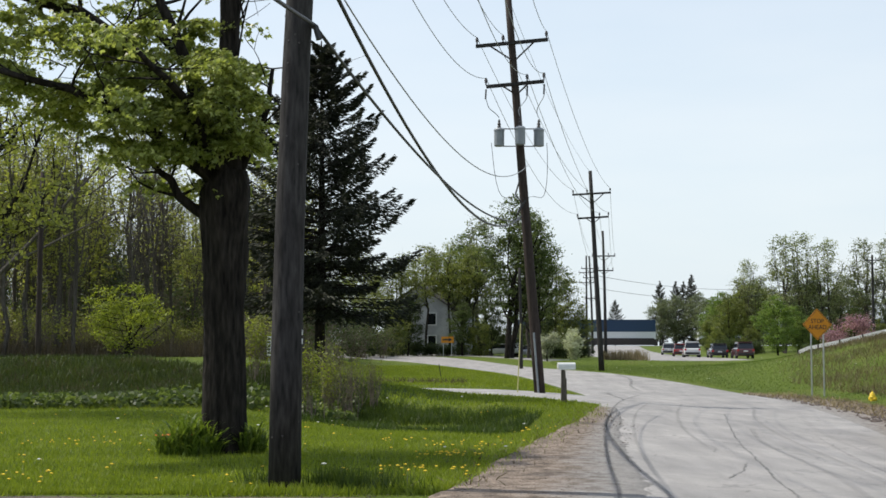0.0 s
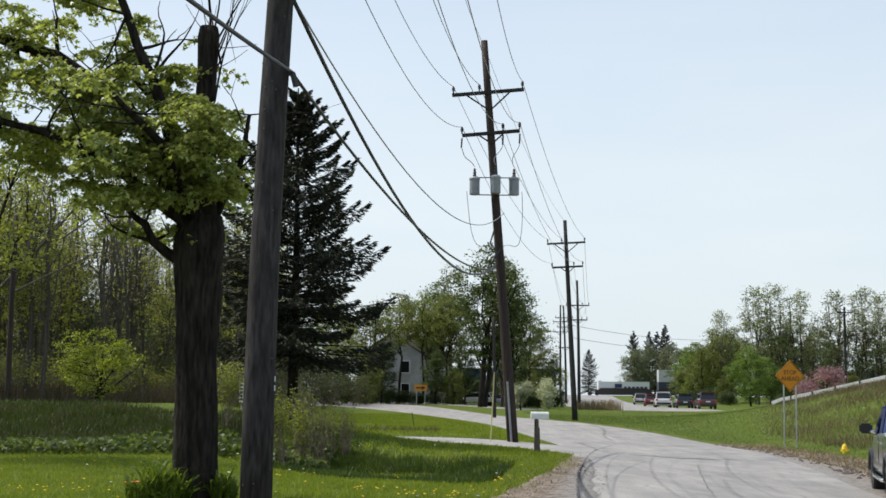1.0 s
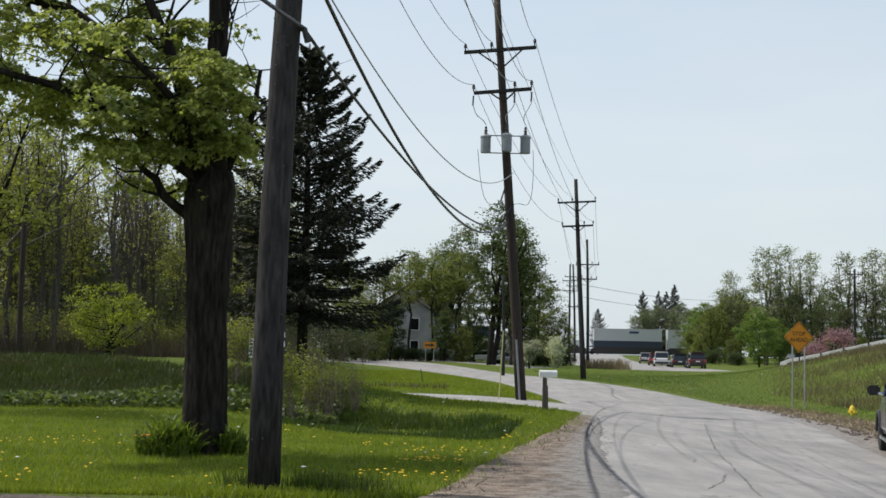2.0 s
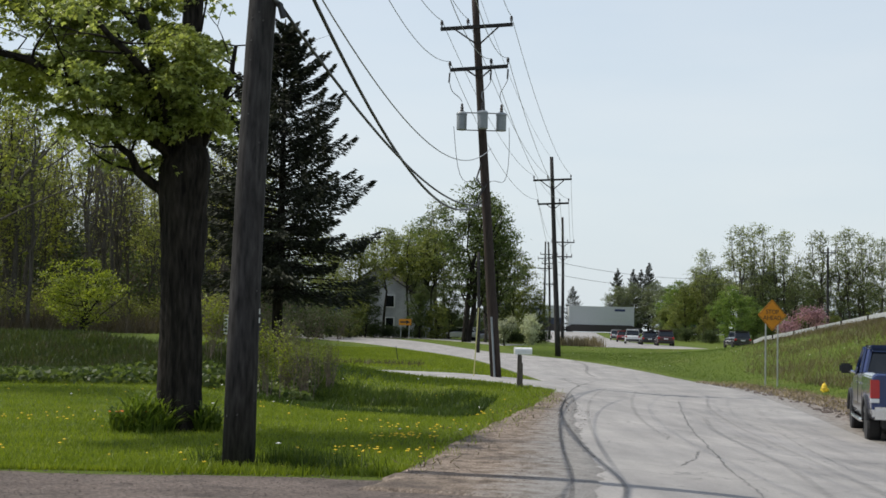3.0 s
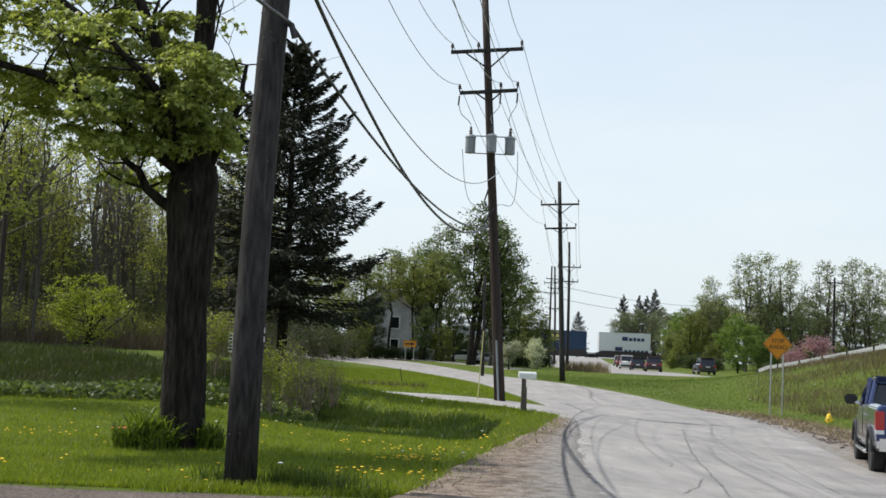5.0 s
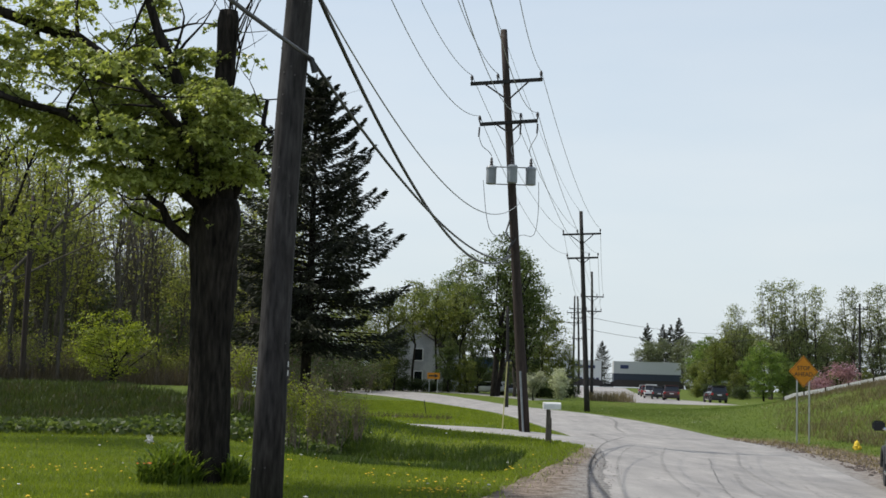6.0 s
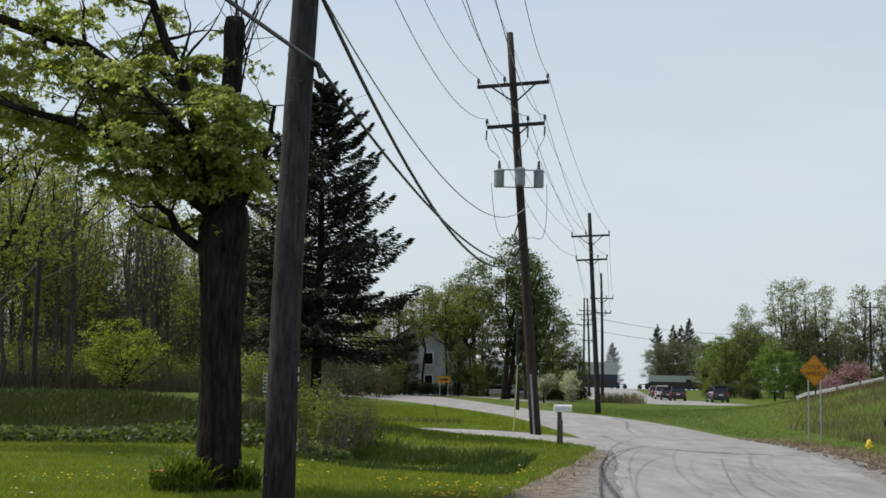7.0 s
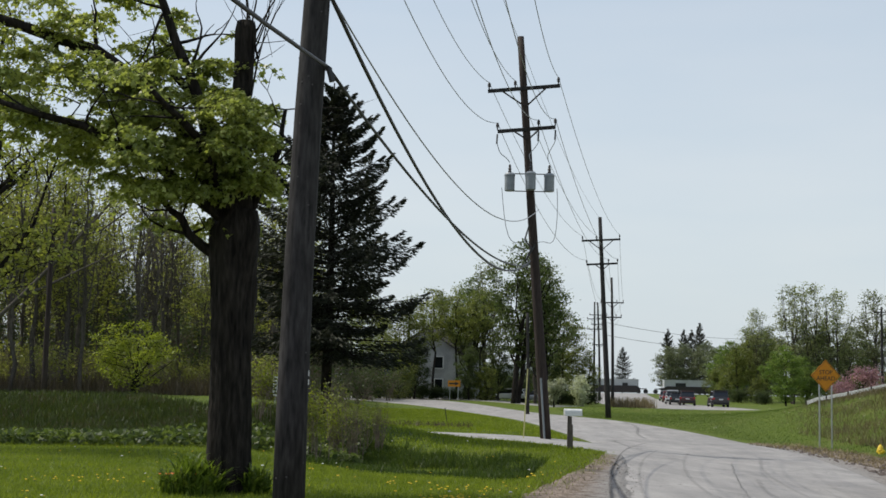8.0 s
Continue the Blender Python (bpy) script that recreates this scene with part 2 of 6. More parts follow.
STAKE_YELLOW = plain("faded_yellow_plastic", (0.50, 0.46, 0.20), 0.6)
STEEL = plain("galvanised_steel", (0.42, 0.43, 0.44), 0.45, 0.7)
GREY_PAINT = plain("grey_tank_paint", (0.23, 0.25, 0.265), 0.45)
INSULATOR = plain("brown_insulator", (0.05, 0.043, 0.043), 0.6)
CABLE = plain("black_cable", (0.030, 0.030, 0.032), 0.55)
BARE_WIRE = plain("weathered_wire", (0.30, 0.305, 0.31), 0.5, 0.3)
RAIL_PAINT = plain("weathered_zinc", (0.40, 0.41, 0.42), 0.5)
WHITE_PAINT = plain("white_paint", (0.72, 0.72, 0.70), 0.45)
YELLOW_SIGN = plain("amber_sign_sheet", (0.62, 0.235, 0.008), 0.7, 0, 0, 0.06)
BLACK_PAINT = plain("black_paint", (0.015, 0.015, 0.016), 0.5)
YELLOW_PAINT = plain("yellow_paint", (0.75, 0.52, 0.03), 0.45)
TYRE = plain("tyre_rubber", (0.018, 0.018, 0.019), 0.85)
RIM = plain("alloy_rim", (0.45, 0.46, 0.47), 0.3, 0.9)
CHROME = plain("chrome", (0.75, 0.76, 0.78), 0.12, 1.0, 0, 0.03)
DARK_GLASS = plain("tinted_glass", (0.012, 0.014, 0.016), 0.06, 0, 0.3, 0.05)
RED_LENS = plain("red_lens", (0.42, 0.012, 0.014), 0.2, 0, 0.5)
CLEAR_LENS = plain("clear_lens", (0.7, 0.7, 0.7), 0.15, 0, 0.5)
BLUE_CAR = plain("blue_car_paint", (0.010, 0.028, 0.115), 0.25, 0.35, 1.0, 0.05)
GREY_TRIM = plain("silver_two_tone_paint", (0.115, 0.12, 0.135), 0.3, 0.5, 0.8, 0.05)
SIDING = surface("grey_white_siding", (0.30, 0.31, 0.31), (0.42, 0.425, 0.42), 10.0, 0.7, 0.7, 0, 0.2, 0.01)
ROOFING = surface("dark_roofing", (0.05, 0.048, 0.045), (0.11, 0.105, 0.10), 20.0, 1.0, 0.9, 0, 0.4, 0.01)


# ---- mesh helpers ----
class Geo:
    """Vertices and faces of one mesh."""

    def __init__(self):
        self.v, self.f = [], []

    def box(self, x0, x1, y0, y1, z0, z1, m=None):
        c = [Vector((x, y, z)) for z in (z0, z1) for x, y in ((x0, y0), (x1, y0), (x1, y1), (x0, y1))]
        n = len(self.v)
        self.v += [tuple(m @ p) if m else tuple(p) for p in c]
        self.f += [tuple(n + i for i in q) for q in ((3, 2, 1, 0), (4, 5, 6, 7), (0, 1, 5, 4), (1, 2, 6, 5), (2, 3, 7, 6), (3, 0, 4, 7))]
        return self

    def tube(self, pts, radii, sides=6, caps=True):
        pts = [Vector(p) for p in pts]
        n0, k = len(self.v), len(pts)
        if isinstance(radii, (int, float)):
            radii = [radii] * k
        axis = (pts[-1] - pts[0]).normalized()
        ref = Vector((0, 0, 1)) if abs(axis.z) < 0.8 else Vector((1, 0, 0))
        for i, p in enumerate(pts):
            d = (pts[min(i + 1, k - 1)] - pts[max(i - 1, 0)]).normalized()
            a = d.cross(ref).normalized()
            b = d.cross(a)
            for j in range(sides):
                w = 2 * math.pi * j / sides
                self.v.append(tuple(p + (a * math.cos(w) + b * math.sin(w)) * radii[i]))
        for i in range(k - 1):
            for j in range(sides):
                q = n0 + i * sides
                self.f.append((q + j, q + (j + 1) % sides, q + sides + (j + 1) % sides, q + sides + j))
        if caps:
            self.f.append(tuple(n0 + j for j in range(sides))[::-1])
            self.f.append(tuple(n0 + (k - 1) * sides + j for j in range(sides)))
        return self

    def lathe(self, profile, sides=16, m=None):
        """profile: (radius, height) pairs round z."""
        n0 = len(self.v)
        for r, z in profile:
            for j in range(sides):
                w = 2 * math.pi * j / sides
                p = Vector((r * math.cos(w), r * math.sin(w), z))
                self.v.append(tuple(m @ p) if m else tuple(p))
        for i in range(len(profile) - 1):
            for j in range(sides):
                q = n0 + i * sides
                self.f.append((q + j, q + (j + 1) % sides, q + sides + (j + 1) % sides, q + sides + j))
        self.f.append(tuple(n0 + j for j in range(sides))[::-1])
        self.f.append(tuple(n0 + (len(profile) - 1) * sides + j for j in range(sides)))
        return self

    def prism(self, outline, y0, y1, m=None):
        """An outline in x, z drawn out along y."""
        n0, k = len(self.v), len(outline)
        for y in (y0, y1):
            for x, z in outline:
                p = Vector((x, y, z))
                self.v.append(tuple(m @ p) if m else tuple(p))
        self.f.append(tuple(n0 + i for i in range(k)))
        self.f.append(tuple(n0 + k + i for i in range(k))[::-1])
        for i in range(k):
            self.f.append((n0 + i, n0 + k + i, n0 + k + (i + 1) % k, n0 + (i + 1) % k))
        return self

    def mesh(self, name, smooth=False):
        me = bpy.data.meshes.new(name)
        me.from_pydata(self.v, [], self.f)
        me.validate()
        if smooth:
            me.polygons.foreach_set("use_smooth", [True] * len(me.polygons))
        me.update()
        return me


def part(name, geo, material, parent=None, label="", smooth=False, bevel=0.0):
    me = geo.mesh(name, smooth) if isinstance(geo, Geo) else geo
    if bevel:
        bm = bmesh.new()
        bm.from_mesh(me)
        bmesh.ops.remove_doubles(bm, verts=bm.verts, dist=1e-5)
        bmesh.ops.recalc_face_normals(bm, faces=bm.faces)
        edges = [e for e in bm.edges if len(e.link_faces) == 2 and e.calc_face_angle(0) > 0.5]
        bmesh.ops.bevel(bm, geom=edges, offset=bevel, segments=2, affect="EDGES", clamp_overlap=True)
        bm.to_mesh(me)
        bm.free()
    me.materials.append(material)
    ob = new(name, me)
    ob.parent = parent
    return tagged(ob, label)


def thing(name, x, y, z, turn, label, category, group="", scale=1.0, kind=""):
    e = new(name)
    e.empty_display_size = 0.2
    e.matrix_basis = pose(x, y, z, 0, 0, turn) @ Matrix.Scale(scale, 4)
    return tagged(e, label, category, group, kind)


def raw_mesh(name, verts, quads):
    """A mesh of quads from numpy arrays."""
    me = bpy.data.meshes.new(name)
    me.vertices.add(len(verts))
    me.vertices.foreach_set("co", np.asarray(verts, np.float32).ravel())
    n, k = quads.shape
    me.loops.add(n * k)
    me.loops.foreach_set("vertex_index", quads.astype(np.int32).ravel())
    me.polygons.add(n)
    me.polygons.foreach_set("loop_start", np.arange(0, n * k, k, dtype=np.int32))
    me.update(calc_edges=True)
    me.validate()
    return me


def leaf_cloud(name, points, size, rng, droop=0.35, slim=0.62, spread=0.4, flat=0.0, axis=None):
    """Leaves as bent diamonds of four points, one for each place."""
    n = len(points)
    size = size * rng.uniform(1 - spread, 1 + spread, n)[:, None]
    a = rng.normal(size=(n, 3))
    a[:, 2] = a[:, 2] * 0.5 - droop
    if axis is not None:
        a = axis + rng.normal(size=(n, 3)) * 0.22
    a /= np.linalg.norm(a, axis=1)[:, None]
    up = rng.normal(size=(n, 3))
    up[:, 2] += flat * 2
    b = np.cross(a, up)
    b /= np.linalg.norm(b, axis=1)[:, None] + 1e-9
    c = np.cross(a, b)
    p = np.asarray(points)
    v = np.stack([p - a * size * 0.5, p + b * size * slim * 0.5 + c * size * 0.08, p + a * size * 0.5, p - b * size * slim * 0.5 + c * size * 0.08], 1).reshape(-1, 3)
    return raw_mesh(name, v, np.arange(4 * n).reshape(n, 4))


def palmate_cloud(name, points, axis, size, rng):
    """Lobed leaves that hang from their stalks, folded along the middle rib."""
    n = len(points)
    size = size * rng.uniform(0.6, 1.3, n)[:, None, None]
    a = axis / np.linalg.norm(axis, axis=1)[:, None]
    up = rng.normal(size=(n, 3)) * 0.40 + (-0.25, 0, 1)
    b = np.cross(a, up)
    b /= np.linalg.norm(b, axis=1)[:, None] + 1e-9
    c = np.cross(b, a)
    u = np.array([0, -0.26, -0.52, -0.18, 0, 0.18, 0.52, 0.26])[None, :, None]
    v = np.array([0, -0.04, 0.36, 0.44, 1.0, 0.44, 0.36, -0.04])[None, :, None]
    w = -0.30 * np.abs(u) - 0.22 * v * v
    q = points[:, None, :] + size * (b[:, None, :] * u + a[:, None, :] * v + c[:, None, :] * w)
    return raw_mesh(name, q.reshape(-1, 3), np.arange(8 * n).reshape(n, 8))


def blades_mesh(name, base, height, rng, width=0.012, lean=0.35, tip=0.25):
    """Grass blades: narrow upright quads that lean at random."""
    n = len(base)
    base = np.asarray(base)
    h = height * rng.uniform(0.5, 1.3, n)[:, None]
    w = rng.uniform(0, 2 * np.pi, n)
    side = np.stack([np.cos(w), np.sin(w), np.zeros(n)], 1) * width * 0.5
    w2 = rng.uniform(0, 2 * np.pi, n)
    off = np.stack([np.cos(w2), np.sin(w2), np.zeros(n)], 1) * h * rng.uniform(0, lean * 2, n)[:, None]
    top = base + off
    top[:, 2] += h[:, 0]
    v = np.stack([base - side, base + side, top + side * tip, top - side * tip], 1).reshape(-1, 3)
    return raw_mesh(name, v, np.arange(4 * n).reshape(n, 4))


# ---- the lie of the land ----
def ease(v, a, b):
    t = np.clip((np.asarray(v, float) - a) / (b - a), 0, 1)
    return t * t * (3 - 2 * t)


def swale_off(x, y):
    """Distance from the middle line of the swale that runs down from the shrubs to the road."""
    return ((np.asarray(x, float) + 3.5) * 8 + (np.asarray(y, float) - 37) * 5) / 9.43


def land(x, y):
    """Height of the ground."""
    x, y = np.asarray(x, float), np.asarray(y, float)
    z = -0.46 * ease(x, 1.5, 9.5) * (1 - ease(y, 56, 80))
    z = z + 0.25 * ease(y, 100, 150) + 1.25 * ease(y, 160, 310)
    z = z + 0.35 * ease(y, 95, 130) * (1 - ease(x, 2, 12))
    z = z + 3.3 * (1 - ease(y, 58, 114)) * ease(x, 15.0, 27.5)
    z = z + 1.0 * ease(y, 39, 50) * (1 - ease(x, -11, -5.0)) * (1 - ease(y, 95, 130))
    z = z - 0.22 * np.exp(-(((x + 2.0) * 0.35 + (y - 30) * 0.10) ** 2) * 2.0 - ((y - 31) / 6.0) ** 2)
    z = z - 0.40 * np.exp(-((swale_off(x, y) / 1.5) ** 2)) * ease(x, -5.5, -3.0) * (1 - ease(x, 0.6, 2.4))
    z = z - 0.34 * np.exp(-((y + 0.5 * x - 53.0) / 1.2) ** 2) * ease(x, -9, -4) * (1 - ease(x, 1.5, 4.0))
    z = z + 0.34 * np.exp(-(((y - 115.5 + 0.75 * (x - 12)) / 4.0) ** 2)) * ease(x, 7, 12) * (1 - ease(x, 24, 28))
    z = z + 0.85 * np.exp(-(((x + 4.5) / 3.6) ** 2) - ((y - 40.5) / 4.0) ** 2) * ease(x, -11, -6)
    return z


def along(points, step=0.8):
    """A smooth line through points, with even steps."""
    p = np.array(points, float)
    d = np.r_[0, np.cumsum(np.linalg.norm(np.diff(p, axis=0), axis=1))]
    m = np.gradient(p, d, axis=0)
    out = []
    for s in np.arange(0, d[-1], step):
        i = min(np.searchsorted(d, s, side="right") - 1, len(p) - 2)
        h = d[i + 1] - d[i]
        t = (s - d[i]) / h
        out.append((2 * t**3 - 3 * t**2 + 1) * p[i] + (t**3 - 2 * t**2 + t) * h * m[i] + (-2 * t**3 + 3 * t**2) * p[i + 1] + (t**3 - t**2) * h * m[i + 1])
    return np.array(out)


def strip(name, left, right, lift, material, label, across=10, ragged=0.0, kind="structure", seed=1, count=160):
    """A paved strip between two edge lines, laid on the land."""
    rng = np.random.default_rng(seed)
    la, ra = along(left, 0.2), along(right, 0.2)
    u = np.linspace(0, 1, count)
    pick = lambda a: np.stack([np.interp(u, np.linspace(0, 1, len(a)), a[:, i]) for i in (0, 1)], 1)
    la, ra = pick(la), pick(ra)
    if ragged:
        k = np.convolve(rng.normal(size=count + 4), np.ones(3) / 3, "same")[2:-2] * ragged
        k2 = np.convolve(rng.normal(size=count + 4), np.ones(3) / 3, "same")[2:-2] * ragged
        w = (ra - la) / np.linalg.norm(ra - la, axis=1)[:, None]
        la, ra = la + w * k[:, None], ra + w * k2[:, None]
    f = np.linspace(0, 1, across + 1)
    xy = la[:, None, :] * (1 - f)[None, :, None] + ra[:, None, :] * f[None, :, None]
    z = land(xy[..., 0], xy[..., 1]) + lift
    z[:, 0] -= lift + 0.03
    z[:, -1] -= lift + 0.03
    z[0, 1:-1] -= lift + 0.03
    z[-1, 1:-1] -= lift + 0.03
    v = np.concatenate([xy, z[..., None]], -1).reshape(-1, 3)
    i, j = np.meshgrid(np.arange(count - 1), np.arange(across), indexing="ij")
    q = (i * (across + 1) + j).ravel()
    me = raw_mesh(name, v, np.stack([q, q + 1, q + across + 2, q + across + 1], 1))
    me.polygons.foreach_set("use_smooth", [True] * len(me.polygons))
    me.attributes.new("across", "FLOAT", "POINT").data.foreach_set("value", np.tile(f, count).astype(np.float32))
    me.materials.append(material)
    return tagged(new(name, me), label, name.replace("_", " "), kind=kind)


def ground_sheet():
    xs = np.unique(np.r_[np.linspace(-2500, -70, 30), np.linspace(-70, 70, 281), np.linspace(70, 2500, 30)])
    ys = np.unique(np.r_[np.linspace(-300, 2, 12), np.linspace(2, 140, 277), np.linspace(140, 340, 100), np.linspace(340, 4000, 30)])
    gx, gy = np.meshgrid(xs, ys)
    gz = land(gx, gy)
    v = np.stack([gx, gy, gz], -1).reshape(-1, 3)
    nx, ny = len(xs), len(ys)
    i, j = np.meshgrid(np.arange(ny - 1), np.arange(nx - 1), indexing="ij")
    q = (i * nx + j).ravel()
    me = raw_mesh("ground", v, np.stack([q, q + 1, q + nx + 1, q + nx], 1))
    me.polygons.foreach_set("use_smooth", [True] * len(me.polygons))
    me.materials.append(LAWN)
    tagged(new("ground", me), "green mown grass and rough verge with dandelions", "ground", kind="structure")


ground_sheet()
ROAD_LEFT = [(-0.6, -80), (0.4, -30), (0.9, 2), (1.3, 10), (1.75, 15.5), (2.75, 25), (4.1, 37), (4.9, 46), (4.9, 56), (4.4, 66), (2.4, 88), (-0.5, 106), (-6.5, 120), (-22, 131), (-60, 138)]
ROAD_RIGHT = [(5.6, -80), (6.3, -30), (7.6, 2), (8.4, 16), (9.9, 28), (11.8, 40), (13.0, 51), (12.9, 60), (12.0, 68), (10.2, 76), (7.6, 92), (3.6, 115), (-5.5, 138), (-24, 146), (-60, 152)]
strip("road", ROAD_LEFT, ROAD_RIGHT, 0.05, ASPHALT, "pale worn asphalt road curving away with tyre marks and painted wire shadows", 16, 0.03, seed=3, count=420)
strip("gravel_side_road", [(-60, 14.9), (-20, 14.9), (-6, 14.9), (-0.2, 14.6), (2.0, 14.2)], [(-60, 1), (-20, 1), (-6, 1), (0, 1), (1.4, 1)], 0.03, GRAVEL, "grey-brown gravel side road with wheel tracks", 24, 0.10, seed=5, count=240)
strip("gravel_shoulder", [(-0.5, 13.2), (-0.1, 14.6), (0.7, 18.9), (1.75, 24), (3.2, 31), (4.2, 37.5)], [(2.0, 12.5), (2.3, 14.2), (2.75, 19), (3.3, 24.5), (4.25, 32), (4.9, 38.5)], 0.062, SPILL, "brown dirt and gravel road shoulder", 12, 0.07, seed=7, count=300)
strip("dirt_verge", [(11.8, 22), (12.4, 28), (14.6, 40), (15.0, 50), (13.2, 59)], [(7.8, 22), (8.4, 28), (10.6, 40), (12.2, 51), (12.4, 58)], 0.035, SPILL, "bare brown dirt verge beside the road", 12, 0.12, seed=9, count=240)
strip("driveway", [(-6, 52.0), (-3.0, 51.0), (0, 49.6), (3.0, 48.0), (5.4, 47.4)], [(-6, 48.8), (-3.0, 47.4), (0, 45.6), (3.0, 43.0), (5.4, 40.6)], 0.07, CONCRETE, "pale gravel driveway crossing the verge", 8, 0.08, seed=11)
strip("cross_road", [(-60, 160), (-15, 152), (4, 132), (12, 122), (21, 114), (28.4, 102), (30.4, 86), (32.2, 70), (34, 40)], [(-60, 168), (-15, 160), (10, 138), (17, 129), (28, 122), (35.5, 106), (38, 88), (40, 70), (42, 40)], 0.05, ASPHALT, "pale asphalt cross road rising onto an embankment", 10, 0.04, seed=13, count=200)
strip("far_road", [(17.5, 124), (17.5, 150), (20.5, 200), (27.5, 260), (36, 330)], [(31, 114), (31.5, 150), (32.5, 200), (38.5, 260), (48, 330)], 0.06, ASPHALT, "pale far road leading up to the rail crossing", 10, 0.05, seed=15, count=120)


# ---- trees ----
def rand_dir(rng, d, amount):
    v = np.array(d) + rng.normal(size=3) * amount
    return v / np.linalg.norm(v)


def grow(rng, geo, tips, p, d, length, radius, depth, up=0.12, wild=0.22, forks=(2, 3), shrink=0.68, sides=6, steps=5):
    """One limb and what branches off it; tips gets the places for leaves."""
    pts, rad = [np.array(p, float)], [radius]
    d = np.array(d, float)
    for i in range(steps):
        d = rand_dir(rng, d + np.array([0, 0, up]) * 0.5, wild * 0.5)
        pts.append(pts[-1] + d * length / steps)
        rad.append(radius * (1 - 0.55 * (i + 1) / steps))
    geo.tube(pts, rad, max(3, sides), caps=False)
    if depth <= 1:
        tips.extend(pts[2:])
    if depth == 0:
        return
    for _ in range(rng.integers(forks[0], forks[1] + 1)):
        k = rng.integers(2, steps + 1)
        grow(rng, geo, tips, pts[k], rand_dir(rng, d, 0.75), length * shrink * rng.uniform(0.75, 1.15), rad[k] * 0.72, depth - 1, up, wild, forks, shrink, sides - 1, steps)
    grow(rng, geo, tips, pts[-1], rand_dir(rng, d, 0.3), length * shrink, rad[-1], depth - 1, up, wild, forks, shrink, sides - 1, steps)


def leafy_tree(name, label, height, trunk_r, seed, leaf_mat, bark_mat, leaves=6000, leaf=0.14, fuzz=0.5, depth=4, trunk_part=0.28, forks=(2, 3), width=1.0, up=0.12, stems=1, shrink=0.68, low=0.0, group="", category="tree"):
    """A broadleaf tree on a hidden origin: trunk with limbs, and a crown of separate leaves."""
    rng = np.random.default_rng(seed)
    e = thing(name, 0, 0, -500, 0, label, category, group)
    geo, tips = Geo(), []
    for s in range(stems):
        d = rand_dir(rng, (0, 0, 1), 0.05 if stems == 1 else 0.3)
        grow(rng, geo, tips, rng.normal(size=3) * (0, 0, 0) if stems == 1 else rng.normal(size=3) * (0.25, 0.25, 0), d, height * trunk_part, trunk_r, depth, up, 0.22, forks, shrink, 7)
    tips = np.array(tips)
    k = height / max(tips[:, 2].max(), 0.1)
    v = np.array(geo.v)
    v[:, :2] *= k * width
    v[:, 2] *= k
    geo.v = [tuple(q) for q in v]
    tips = tips * (k * width, k * width, k)
    tips = tips[tips[:, 2] > low * height]
    pts = tips[rng.integers(0, len(tips), leaves)] + rng.normal(size=(leaves, 3)) * fuzz * (1, 1, 0.75)
    pts = pts[pts[:, 2] > 0.15]
    part("trunk", geo, bark_mat, e, smooth=True)
    part("crown", leaf_cloud("crown", pts, leaf, rng, flat=0.5), leaf_mat, e)
    return e


